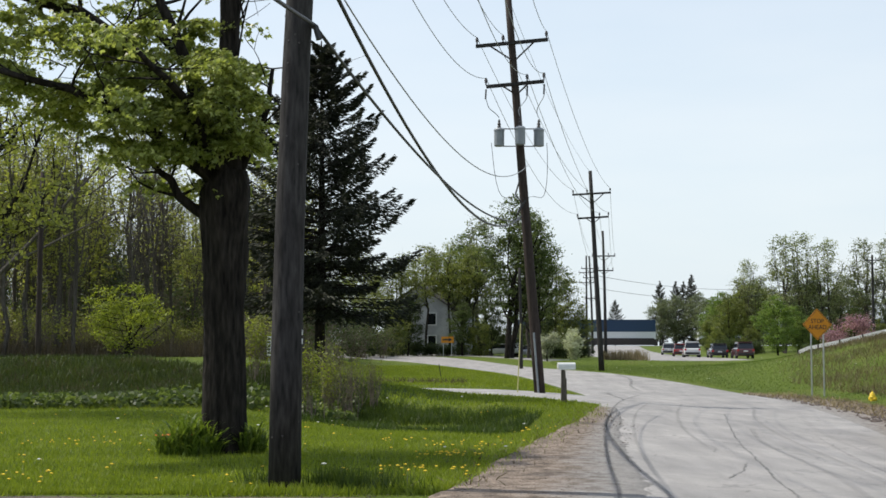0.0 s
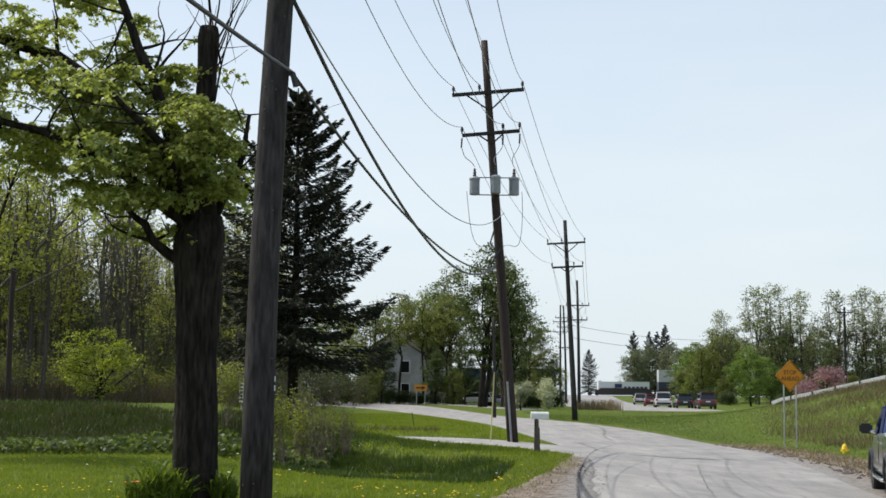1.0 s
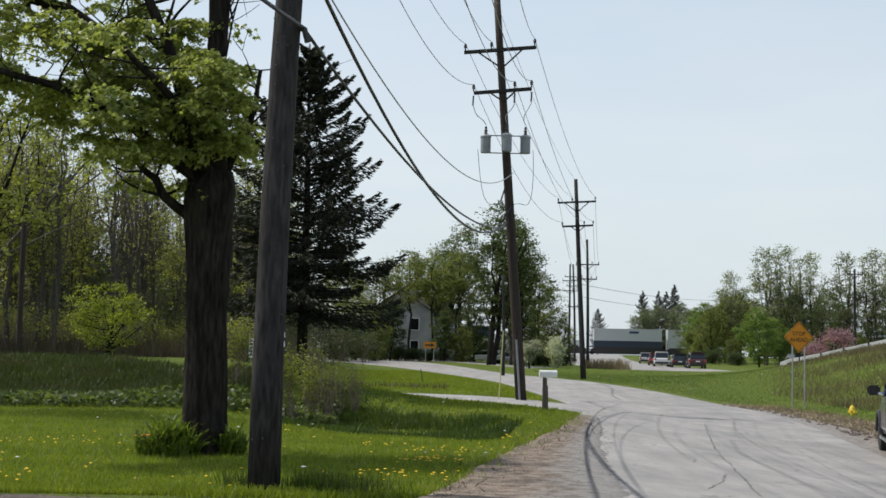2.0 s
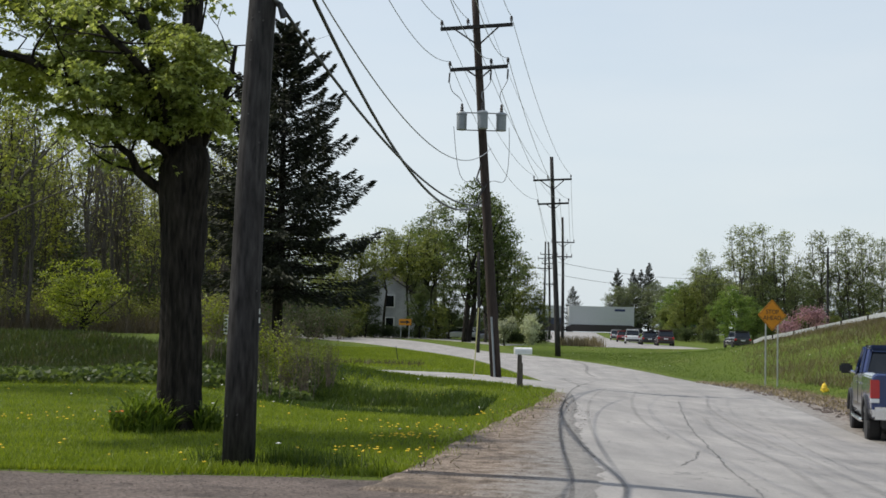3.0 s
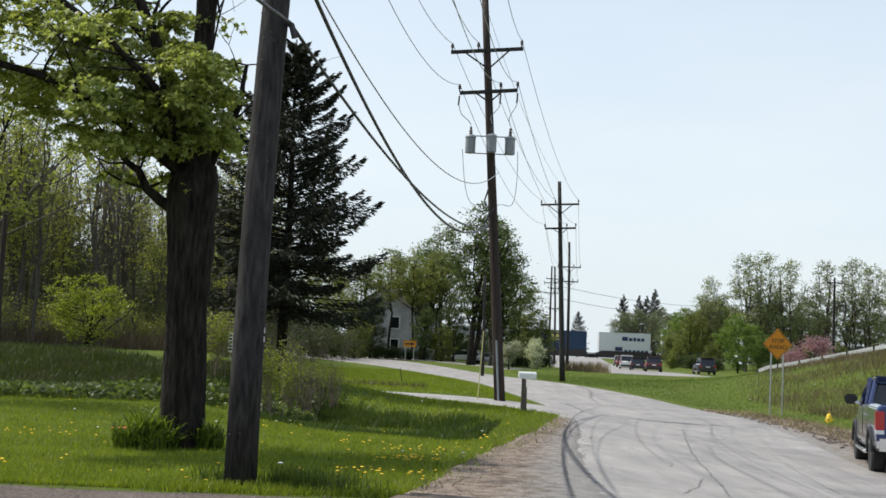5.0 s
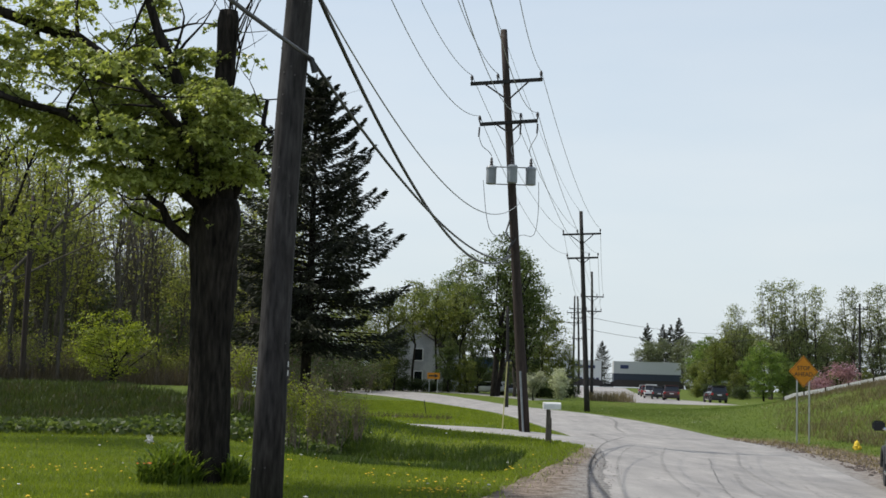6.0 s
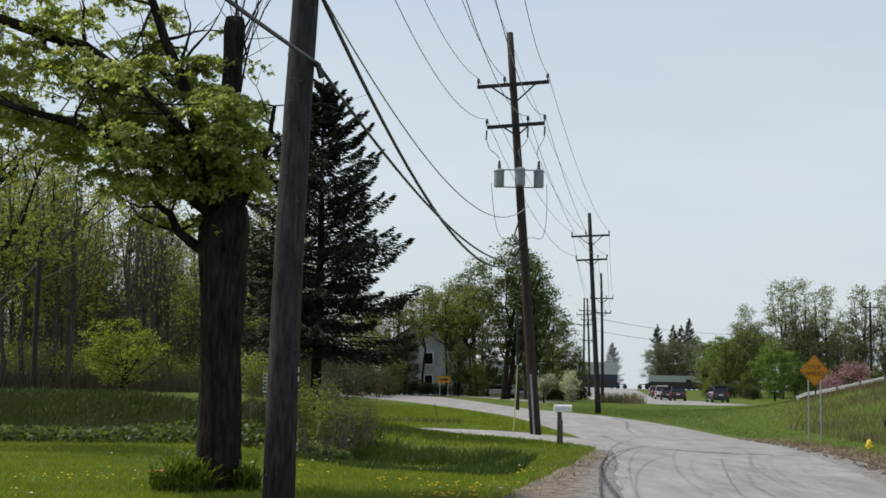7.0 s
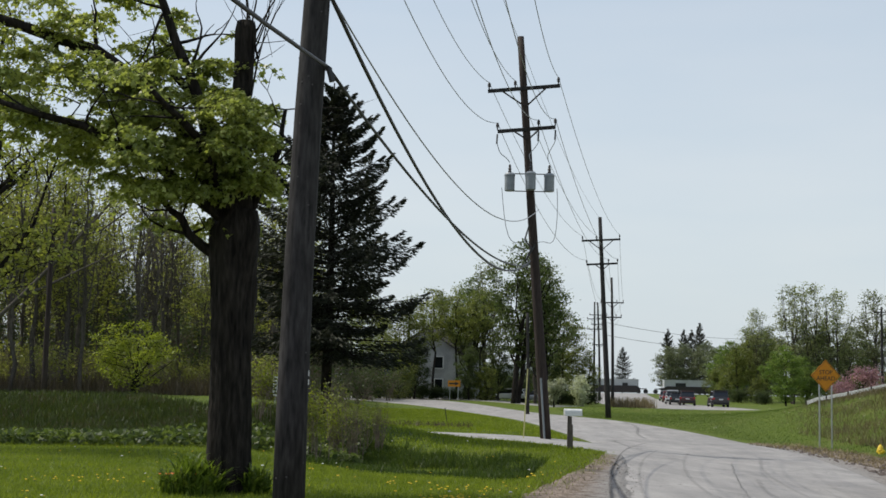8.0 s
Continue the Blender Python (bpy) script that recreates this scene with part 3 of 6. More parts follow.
def crown_tree(name, label, height, trunk_r, seed, leaf_mat, bark_mat, base=0.3, width=0.3, peak=0.45, clumps=150, per=40, leaf=0.2, clump_r=0.55, limbs=6, stems=1, twig=0.022, core=0.3, flat=0.55, group="", category="tree"):
    """A broadleaf tree on a hidden origin: stems, limbs that fork towards clumps of leaves, and a crown of those clumps with gaps between them."""
    rng = np.random.default_rng(seed)
    e = thing(name, 0, 0, -500, 0, label, category, group)
    geo, knots = Geo(), []
    q = math.log(0.5) / math.log(peak)
    shape = lambda u: np.clip(np.sin(np.pi * np.clip(u, 0.02, 0.985) ** q), 0, 1) ** 0.65
    for s in range(stems):
        lean = rng.normal(size=2) * (0.02 if stems == 1 else width * 0.35) * height
        top = 0.93 if stems == 1 else rng.uniform(0.7, 0.92)
        foot = rng.normal(size=2) * (0 if stems == 1 else trunk_r * 1.6)
        ks = np.linspace(0, 1, 10)
        pts = [np.array([foot[0] + lean[0] * k**1.4, foot[1] + lean[1] * k**1.4, height * top * k]) + rng.normal(size=3) * (0.008, 0.008, 0) * height * (k > 0) for k in ks]
        geo.tube(pts, [trunk_r * (1 - 0.9 * k) + 0.012 for k in ks], 7, caps=False)
        stem = [p for p in pts if p[2] > base * height * 0.7]
        knots += stem
        for i in range(max(1, limbs // stems)):
            a = stem[rng.integers(0, max(1, len(stem) * 2 // 3))]
            u = rng.uniform(0.2, 0.95)
            w = i * 2.4 + rng.uniform(-0.6, 0.6) + s
            z = max(height * (base + (1 - base) * u), a[2] + 0.08 * height)
            r = width * height * float(shape(u)) * rng.uniform(0.6, 0.95)
            b = np.array([r * math.cos(w), r * math.sin(w), z])
            line = [a + (b - a) * (k, k, k**1.25) + rng.normal(size=3) * 0.012 * height * (0 < k < 1) for k in np.linspace(0, 1, 6)]
            r0 = trunk_r * 0.42 * (1 - 0.6 * a[2] / height) + 0.012
            geo.tube(line, [r0 * (1 - 0.75 * k) for k in np.linspace(0, 1, 6)], 5, caps=False)
            knots += line[1:]
    spots = []
    p1, p2 = rng.uniform(0, 6.28, 2)
    while len(spots) < clumps:
        u, w = rng.uniform(0, 1), rng.uniform(0, 2 * math.pi)
        r = float(shape(u))
        if rng.uniform() > r**1.4:
            continue
        r *= width * height * (0.82 + 0.22 * math.sin(2 * w + p1 + 4 * u) + 0.16 * math.sin(3 * w + p2 - 7 * u)) * math.sqrt(rng.uniform(core**2, 1))
        spots.append((r * math.cos(w), r * math.sin(w), height * (base + (1 - base) * u)))
    spots = np.array(sorted(spots, key=lambda c: math.hypot(c[0], c[1])))
    leaves = []
    for c in spots:
        k = np.array(knots)
        d = np.linalg.norm(k - c, axis=1) + 2.0 * np.clip(k[:, 2] - c[2] + 0.03 * height, 0, None)
        a = k[int(d.argmin())]
        mid = (a + c) / 2 + rng.normal(size=3) * 0.06 * np.linalg.norm(c - a) + (0, 0, 0.05 * np.linalg.norm(c - a))
        geo.tube([a, mid, c], [twig, twig * 0.7, twig * 0.35], 4, caps=False)
        knots += [mid, c]
        for _ in range(3):
            geo.tube([c, c + rng.normal(size=3) * clump_r * (0.9, 0.9, 0.6)], [twig * 0.4, twig * 0.2], 3, caps=False)
        n = max(1, int(per * rng.uniform(0.5, 1.4)))
        leaves.append(c + rng.normal(size=(n, 3)) * clump_r * rng.uniform(0.45, 0.8) * (1, 1, 0.55))
    leaves = np.concatenate(leaves)
    leaves = leaves[leaves[:, 2] > 0.1]
    part("trunk", geo, bark_mat, e, smooth=True)
    part("crown", leaf_cloud("crown", leaves, leaf, rng, flat=flat), leaf_mat, e)
    return e


def place(proto, spots):
    """Puts the first spot's tree in place and copies it for the rest: x, y, size, turn."""
    x, y, s, turn = spots[0]
    proto.matrix_basis = pose(x, y, float(land(x, y)) - 0.05, 0, 0, turn) @ Matrix.Scale(s, 4)
    for x, y, s, turn in spots[1:]:
        c = copy_thing(proto, Matrix.Identity(4))
        c.matrix_basis = pose(x, y, float(land(x, y)) - 0.05, 0, 0, turn) @ Matrix.Scale(s, 4)


def spruce(x, y, height, radius, seed, label, sprigs=150, bare=0.05):
    """A conifer in tiers: drooping boughs that turn up at their ends, each a flat fan of hanging needle sprigs."""
    rng = np.random.default_rng(seed)
    e = thing("spruce_tree", x, y, float(land(x, y)) - 0.05, 0, label, "tree")
    trunk = Geo().tube([(0, 0, 0), (0.05, 0, height * 0.5), (0, 0.03, height)], [height * 0.017, height * 0.010, 0.02], 8)
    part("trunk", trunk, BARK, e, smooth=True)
    geo, pts, axes = Geo(), [], []
    z = height * bare
    while z < height * 0.985:
        f = 1 - z / height
        reach = radius * (1 - (1 - f) ** 2.4) * (1 - 0.45 * max(0, f - 0.55))
        for _ in range(rng.integers(5, 8)):
            w = rng.uniform(0, 2 * np.pi)
            l = max(0.22, reach * rng.uniform(0.52, 1.08))
            up = 0.55 * (1 - f) + 0.02 + rng.normal() * 0.06
            z1 = z + rng.normal() * 0.008 * height
            rise = lambda u: z1 + l * (up * u - 0.42 * f * u * u + 0.22 * u**4)
            geo.tube([(math.cos(w) * l * u, math.sin(w) * l * u, rise(u)) for u in np.linspace(0, 1, 6)], [0.035 * f + 0.012, 0.03 * f + 0.01, 0.02, 0.015, 0.01, 0.006], 4, caps=False)
            n = int(sprigs * (0.25 + l / radius))
            u = rng.uniform(0.10, 1.03, n) ** 0.75
            fan = 0.30 * l * np.sin(np.pi * np.clip(u, 0, 1) ** 0.8) ** 0.8 * (0.5 + 0.5 * rng.uniform(0, 1)) + 0.03
            side = rng.uniform(-1, 1, n) * fan
            hang = np.abs(rng.normal(size=n)) * 0.09 * (0.4 + f) + np.abs(side) * 0.30
            pts.append(np.stack([np.cos(w) * l * u - np.sin(w) * side, np.sin(w) * l * u + np.cos(w) * side, rise(u) - hang], 1))
            k = np.sign(side) * rng.uniform(0.2, 0.9, n)
            axes.append(np.stack([np.cos(w) - np.sin(w) * k, np.sin(w) + np.cos(w) * k, -0.45 * f - 0.2 * rng.uniform(0, 1, n) + 0.5 * (u > 0.93)], 1))
        z += height * rng.uniform(0.014, 0.028)
    part("bough_frame", geo, BARK, e)
    part("needles", leaf_cloud("needles", np.concatenate(pts), 0.014 * height + 0.03, rng, slim=0.26, axis=np.concatenate(axes)), NEEDLE, e)
    return e


def maple():
    """The old roadside maple: thick ribbed trunk, a lopped leader, long limbs to one side and layered fresh leaves."""
    rng = np.random.default_rng(21)
    x, y = -3.30, 20.51
    e = thing("maple_tree", x, y, float(land(x, y)) - 0.05, 0, "old maple with dark furrowed trunk, lopped leader and fresh leaves", "tree")
    n, rings = 28, [(0.0, 0.36, 0), (0.25, 0.335, 0), (0.8, 0.33, 0), (1.2, 0.315, 0), (1.6, 0.305, 0), (2.0, 0.30, -0.01), (2.3, 0.30, -0.02), (2.5, 0.30, -0.02), (2.7, 0.30, -0.02), (2.9, 0.31, -0.03), (3.1, 0.31, -0.03), (3.3, 0.33, -0.03), (3.6, 0.36, -0.02), (4.0, 0.38, 0.0), (4.3, 0.30, 0.03)]
    g = Geo()
    for i, (z, r, ox) in enumerate(rings):
        for j in range(n):
            w = 2 * math.pi * j / n
            k = 1 + 0.05 * math.sin(5 * w + z) + 0.035 * math.sin(11 * w + 2 * z) + rng.normal() * 0.012 + (0.10 * max(0, math.sin(3 * w)) if z < 0.3 else 0)
            k += 0.30 * math.exp(-((z - 3.05) / 0.28) ** 2 - ((w - 0.25) / 0.5) ** 2) + 0.16 * math.exp(-((z - 2.55) / 0.2) ** 2 - ((w - 0.1) / 0.4) ** 2)
            g.v.append((ox + r * k * math.cos(w), r * k * math.sin(w), z))
    for i in range(len(rings) - 1):
        for j in range(n):
            q = i * n
            g.f.append((q + j, q + (j + 1) % n, q + n + (j + 1) % n, q + n + j))
    g.f.append(tuple((len(rings) - 1) * n + j for j in range(n)))
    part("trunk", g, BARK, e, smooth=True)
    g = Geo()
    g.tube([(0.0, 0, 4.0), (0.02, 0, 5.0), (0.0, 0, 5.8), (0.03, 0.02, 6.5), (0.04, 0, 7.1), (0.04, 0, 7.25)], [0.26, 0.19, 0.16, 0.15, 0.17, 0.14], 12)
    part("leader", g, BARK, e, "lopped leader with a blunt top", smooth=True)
    tips = []
    limbs = [
        ([(-0.18, 0, 3.5), (-0.5, -0.1, 3.75), (-0.8, -0.2, 4.15), (-1.1, -0.2, 4.4)], 0.10),
        ([(-0.12, 0, 4.0), (-0.55, -0.2, 5.0), (-1.1, -0.4, 5.9), (-2.1, -0.6, 6.6), (-3.3, -0.8, 6.95), (-4.6, -0.9, 7.2)], 0.15),
        ([(-0.05, 0.1, 4.2), (-0.5, 0.1, 5.4), (-0.8, 0.0, 6.4), (-1.2, -0.1, 7.4), (-1.7, -0.2, 8.4)], 0.12),
        ([(0.15, 0, 4.1), (0.35, 0.1, 4.7), (0.62, 0.1, 5.3), (0.68, 0.1, 5.9)], 0.075),
        ([(0.1, 0.1, 4.2), (-0.2, 0.5, 5.2), (-0.9, 0.9, 6.2), (-1.6, 1.3, 7.0)], 0.10),
        ([(0.05, -0.1, 4.2), (-0.3, -0.9, 4.9), (-0.6, -1.6, 5.4), (-0.9, -2.2, 5.7)], 0.09),
        ([(-0.1, -0.1, 4.1), (-1.0, -0.9, 4.8), (-2.0, -1.4, 5.3), (-3.2, -1.6, 5.6)], 0.10),
        ([(0.05, 0.1, 4.3), (0.3, 0.8, 5.0), (0.5, 1.4, 5.6)], 0.07),
    ]
    for pts, r in limbs:
        g = Geo()
        rad = [r * (1 - 0.6 * i / (len(pts) - 1)) for i in range(len(pts))]
        fine, fr = [], []
        for a, b, ra, rb in zip(pts, pts[1:], rad, rad[1:]):
            for s in (0, 0.5):
                fine.append(tuple(np.array(a) * (1 - s) + np.array(b) * s + rng.normal(size=3) * 0.03 * (s > 0)))
                fr.append(ra * (1 - s) + rb * s)
        fine.append(pts[-1])
        fr.append(rad[-1])
        g.tube(fine, fr, 9)
        for i in range(len(fine) // 2, len(fine)):
            for _ in range(2):
                grow(rng, g, tips, fine[i], rand_dir(rng, (rng.normal() * 0.7, rng.normal() * 0.7, 0.15), 0.3), rng.uniform(0.6, 1.0), fr[i] * 0.4, 1, 0.03, 0.25, (1, 2), 0.7, 4, 4)
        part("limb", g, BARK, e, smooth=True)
    g = Geo()
    for i in range(10):
        b = (rng.uniform(-0.1, 0.25), rng.uniform(-0.1, 0.1), rng.uniform(5.8, 7.2))
        grow(rng, g, [], b, rand_dir(rng, (0.25, 0, 1), 0.25), rng.uniform(0.9, 1.7), 0.018, 1, 0.25, 0.15, (1, 2), 0.6, 4, 4)
    part("dead_twig", g, BARK, e)
    # layered sprays: flat pads of leaves, thick where the crown is full
    pads = []
    for cx, cy, cz, rx, ry, rz, k in ((-1.5, -0.6, 5.35, 1.6, 1.0, 0.5, 36), (-2.4, -0.8, 6.1, 1.2, 0.9, 0.5, 24), (-0.2, -0.7, 5.3, 0.95, 0.9, 0.55, 28), (-3.2, -0.8, 7.0, 1.2, 0.8, 0.5, 15), (-1.0, -1.0, 4.75, 0.9, 1.0, 0.32, 20), (-0.1, 0.3, 4.9, 0.85, 1.0, 0.45, 16), (-1.9, 0.2, 7.5, 1.2, 0.9, 0.5, 9), (0.45, 0, 6.1, 0.5, 0.6, 0.5, 7), (-0.2, 0, 6.6, 0.5, 0.6, 0.3, 7), (-2.9, -0.8, 5.6, 1.0, 1.0, 0.4, 16), (-1.2, -0.4, 5.95, 1.3, 1.0, 0.35, 20), (-0.5, -0.6, 4.60, 0.7, 0.5, 0.20, 10), (0.25, -0.4, 4.75, 0.40, 0.4, 0.30, 7)):
        for _ in range(int(k * 0.74)):
            u = rng.normal(size=3)
            u = u / np.linalg.norm(u) * rng.uniform(0.2, 1.0) ** 0.5
            pads.append((cx + u[0] * rx, cy + u[1] * ry, cz + u[2] * rz))
    twigs, pts, axes = Geo(), [], []
    tips = np.array(tips)
    pads += [tuple(tips[k]) for k in rng.integers(0, len(tips), 70)]
    for p in pads:
        r = rng.uniform(0.22, 0.46)
        if p[0] > 0.62 - 0.3 * (p[2] > 6.0):
            continue
        for w in rng.uniform(0, 6.28) + np.arange(7) * 0.9 + rng.normal(size=7) * 0.25:
            l = r * rng.uniform(0.6, 1.3)
            out = np.array([math.cos(w), math.sin(w), 0])
            line = [np.array(p) + out * l * k - np.array([0, 0, 0.50 * l * k * k]) for k in (0, 0.35, 0.7, 1.0)]
            twigs.tube(line, [0.007, 0.006, 0.004, 0.003], 3, caps=False)
            for k in (0.25, 0.5, 0.75, 1.0):
                n = rng.integers(5, 9)
                pts.append(np.array(p) + out * l * k - (0, 0, 0.50 * l * k * k) + rng.normal(size=(n, 3)) * (0.045, 0.045, 0.02))
                axes.append(out * 0.6 + rng.normal(size=(n, 3)) * 0.5 + (0, 0, -0.32))
    part("twig", twigs, BARK, e)
    part("crown", palmate_cloud("crown", np.concatenate(pts), np.concatenate(axes), 0.080, rng), MAPLE_LEAF, e, "fresh green lobed leaves in drooping layers")


maple()
spruce(-3.76, 41.38, 10.33, 3.6, 31, "tall dark spruce with drooping layered branches", 330, 0.19)

# woodland at the back of the verge
rngw = np.random.default_rng(5)
GROUP_W = "trees of the wood"
protos = []
for i in range(4):
    protos.append(crown_tree("woodland_tree", "slender woodland tree with sparse yellow-green spring leaves", 13.5, 0.13, 100 + i, SPRING_LEAF, BARK_GREY, 0.34, 0.17, 0.5, 85, 14, 0.21, 0.5, 6, 1, 0.02, 0.1, group=GROUP_W))
for i in range(2):
    protos.append(crown_tree("woodland_tree", "slender grey woodland tree, almost bare of leaves", 14.0, 0.12, 110 + i, SPRING_LEAF, BARK_GREY, 0.25, 0.13, 0.5, 110, 1.5, 0.18, 0.45, 7, 1, 0.022, 0.1, group=GROUP_W))
spots = [[] for _ in protos]
for i in range(165):
    yy = rngw.uniform(73, 130)
    xx = rngw.uniform(-0.40 * yy - 6, -0.105 * yy)
    spots[i % 6].append((xx, yy, rngw.uniform(0.75, 1.15) * (0.80 + 0.25 * (xx < -0.2 * yy)), rngw.uniform(0, 360)))
for i in range(36):
    yy = rngw.uniform(105, 140)
    spots[4 + i % 2].append((rngw.uniform(-0.27, -0.14) * yy, yy, rngw.uniform(0.85, 1.15), rngw.uniform(0, 360)))
for pr, sp in zip(protos, spots):
    place(pr, sp)

bush = leafy_tree("understorey_bush", "twiggy brown and yellow-green understorey bush", 2.6, 0.03, 140, SPRING_LEAF, TWIG, 500, 0.14, 0.25, 3, 0.5, (2, 3), 1.3, 0.2, 9, 0.7, 0.0, "bushes of the wood", "bush")
place(bush, [(rngw.uniform(-0.38 * yy - 4, -0.13 * yy), yy, rngw.uniform(0.6, 1.3), rngw.uniform(0, 360)) for yy in rngw.uniform(73, 122, 120)])
brush = leafy_tree("brushwood", "dense grey-brown brushwood with few leaves", 4.2, 0.035, 144, DARK_LEAF, TWIG, 900, 0.16, 0.35, 4, 0.42, (2, 3), 1.1, 0.3, 9, 0.68, 0.0, "brushwood at the back of the wood", "bush")
place(brush, [(rngw.uniform(-0.38 * yy - 6, -0.085 * yy), yy, rngw.uniform(0.8, 1.7), rngw.uniform(0, 360)) for yy in rngw.uniform(92, 135, 80)])
place(copy_thing(brush, Matrix.Identity(4)), [(rngw.uniform(-0.27, -0.125) * yy, yy, rngw.uniform(1.5, 2.6), rngw.uniform(0, 360)) for yy in rngw.uniform(105, 140, 70)])
place(copy_thing(brush, Matrix.Identity(4)), [(-12.67, 100.00, 0.95, 0), (-11.48, 104.35, 1.0, 50), (-9.16, 96.00, 0.9, 100), (-8.08, 100.00, 0.95, 150), (-6.91, 104.35, 0.95, 200), (-11.95, 120.00, 1.3, 300), (-9.20, 120.00, 1.3, 20), (-7.38, 123.08, 1.2, 70), (-5.59, 123.08, 0.9, 120), (-14.95, 126.32, 1.4, 170), (-7.13, 80.00, 0.6, 10)])


def leaning_tree():
    """A bare pale tree that has tipped over against its neighbours at the edge of the wood."""
    rng = np.random.default_rng(55)
    x, y = -23.4, 60.0
    e = thing("leaning_tree", x, y, float(land(x, y)) - 0.1, 0, "bare pale grey tree leaning over at the edge of the wood", "tree")
    g = Geo().tube([(0, 0, 0), (2.1, 0.1, 2.3), (4.2, 0.2, 4.4), (6.0, 0.1, 6.3), (8.3, 0, 8.9), (9.6, 0, 11.0)], [0.13, 0.11, 0.095, 0.075, 0.045, 0.015], 8)
    part("trunk", g, BARK_GREY, e, smooth=True)
    for a, b, r in (((4.2, 0.2, 4.4), (9.5, 0.6, 7.0), 0.07), ((6.0, 0.1, 6.3), (7.0, 0.4, 10.5), 0.05), ((6.8, 0.1, 7.2), (11.0, 0.3, 9.6), 0.05), ((2.1, 0.1, 2.3), (4.4, -0.6, 3.6), 0.05)):
        g, a, b = Geo(), np.array(a), np.array(b)
        line = [a + (b - a) * k + rng.normal(size=3) * 0.09 * (0 < k < 1) for k in np.linspace(0, 1, 6)]
        g.tube(line, [r * (1 - 0.8 * k) for k in np.linspace(0, 1, 6)], 6, caps=False)
        for q in line[2:]:
            for _ in range(2):
                g.tube([q, q + rand_dir(rng, (0.5, 0, 0.5), 0.6) * rng.uniform(0.5, 1.3)], [0.018, 0.006], 4, caps=False)
        part("limb", g, BARK_GREY, e, smooth=True)


leaning_tree()
small = crown_tree("small_tree", "small spreading yellow-green tree at the edge of the wood", 3.8, 0.08, 153, FRESH_LEAF, BARK, 0.10, 0.70, 0.46, 150, 42, 0.12, 0.34, 10, 3, 0.014, 0.2)
place(small, [(-15.61, 66.67, 1.0, 0)])

left_tree = crown_tree("leafy_tree", "tall olive green tree with hanging outer branches", 11.5, 0.2, 161, SPRING_LEAF, BARK, 0.30, 0.25, 0.4, 190, 40, 0.12, 0.42, 9, 1, 0.02, 0.25)
place(left_tree, [(-11.41, 32.43, 1.0, 20)])

shrub = leafy_tree("budding_shrub", "twiggy budding shrub with yellow-green leaves", 2.1, 0.026, 171, FRESH_LEAF, TWIG, 1050, 0.07, 0.14, 3, 0.5, (1, 3), 0.8, 0.7, 12, 0.72, 0.1, "shrubs beside the maple", "shrub")
place(shrub, [(-3.35, 34.2, 0.95, 0), (-2.9, 36.0, 0.8, 60), (-5.2, 38.0, 0.95, 160)])
twiggy = leafy_tree("bare_shrub", "brown twiggy shrub with few green leaves", 2.1, 0.032, 173, WOOD_LEAF, TWIG, 360, 0.07, 0.16, 3, 0.5, (1, 3), 0.95, 0.6, 13, 0.72, 0.0, "shrubs beside the maple", "shrub")
place(twiggy, [(-2.45, 35.4, 0.88, 80), (-3.0, 37.2, 1.0, 200), (-1.95, 36.6, 0.72, 300)])

# trees behind the bend and along the far roads: prototypes 12 m high
GROUP_F = "far broadleaf trees"
tall_green = crown_tree("broadleaf_tree", "tall upright green broadleaf tree in young leaf", 12.0, 0.24, 201, GREEN_LEAF, BARK, 0.24, 0.26, 0.55, 190, 48, 0.20, 0.52, 12, 2, 0.025, 0.15, group=GROUP_F)
yellow_green = crown_tree("broadleaf_tree", "yellow-green broadleaf tree in young leaf", 12.0, 0.2, 202, WOOD_LEAF, BARK, 0.22, 0.32, 0.42, 170, 46, 0.22, 0.6, 9, 1, 0.022, 0.2, group=GROUP_F)
high_crown = crown_tree("broadleaf_tree", "yellow-green tree with a bare trunk and a high crown", 12.0, 0.16, 203, WOOD_LEAF, BARK, 0.52, 0.27, 0.45, 110, 36, 0.22, 0.55, 8, 1, 0.022, 0.2, group=GROUP_F)
airy = crown_tree("poplar_tree", "tall airy pale green tree with upright grey branches", 12.0, 0.14, 204, PALE_LEAF, BARK_GREY, 0.18, 0.18, 0.5, 180, 26, 0.18, 0.46, 12, 2, 0.02, 0.1, group=GROUP_F)
hazy = crown_tree("broadleaf_tree", "broadleaf tree far beyond the crossing, haze painted into its soft grey-green leaves", 12.0, 0.2, 205, HAZE_LEAF, BARK_GREY, 0.10, 0.36, 0.42, 160, 40, 0.30, 0.7, 8, 1, 0.022, 0.2, group=GROUP_F)
round_green = crown_tree("broadleaf_tree", "full round bright green broadleaf tree", 12.0, 0.2, 206, BRIGHT_LEAF, BARK, 0.08, 0.38, 0.40, 210, 60, 0.28, 0.66, 9, 1, 0.022, 0.3, group=GROUP_F)
dark_tree = crown_tree("broadleaf_tree", "dark green broadleaf tree", 12.0, 0.2, 207, DARK_LEAF, BARK, 0.12, 0.30, 0.42, 170, 55, 0.24, 0.6, 8, 1, 0.022, 0.2, group=GROUP_F)
place(tall_green, [(6.9, 130, 1.29, 0), (9.2, 133, 1.10, 140), (2.6, 152, 1.12, 60), (-12.0, 128, 0.9, 20)])
place(airy, [(1.2, 158, 1.14, 0), (4.0, 150, 1.32, 100), (-1.6, 165, 1.08, 200), (9.4, 140, 1.26, 300), (50.0, 200, 1.50, 45), (53.4, 202, 1.55, 90), (56.6, 200, 1.46, 150), (59.4, 203, 0.92, 250), (62.0, 200, 1.46, 33), (65.4, 198, 1.50, 133), (68.8, 200, 1.44, 233), (72.5, 202, 1.40, 333), (47.6, 212, 1.25, 12)])
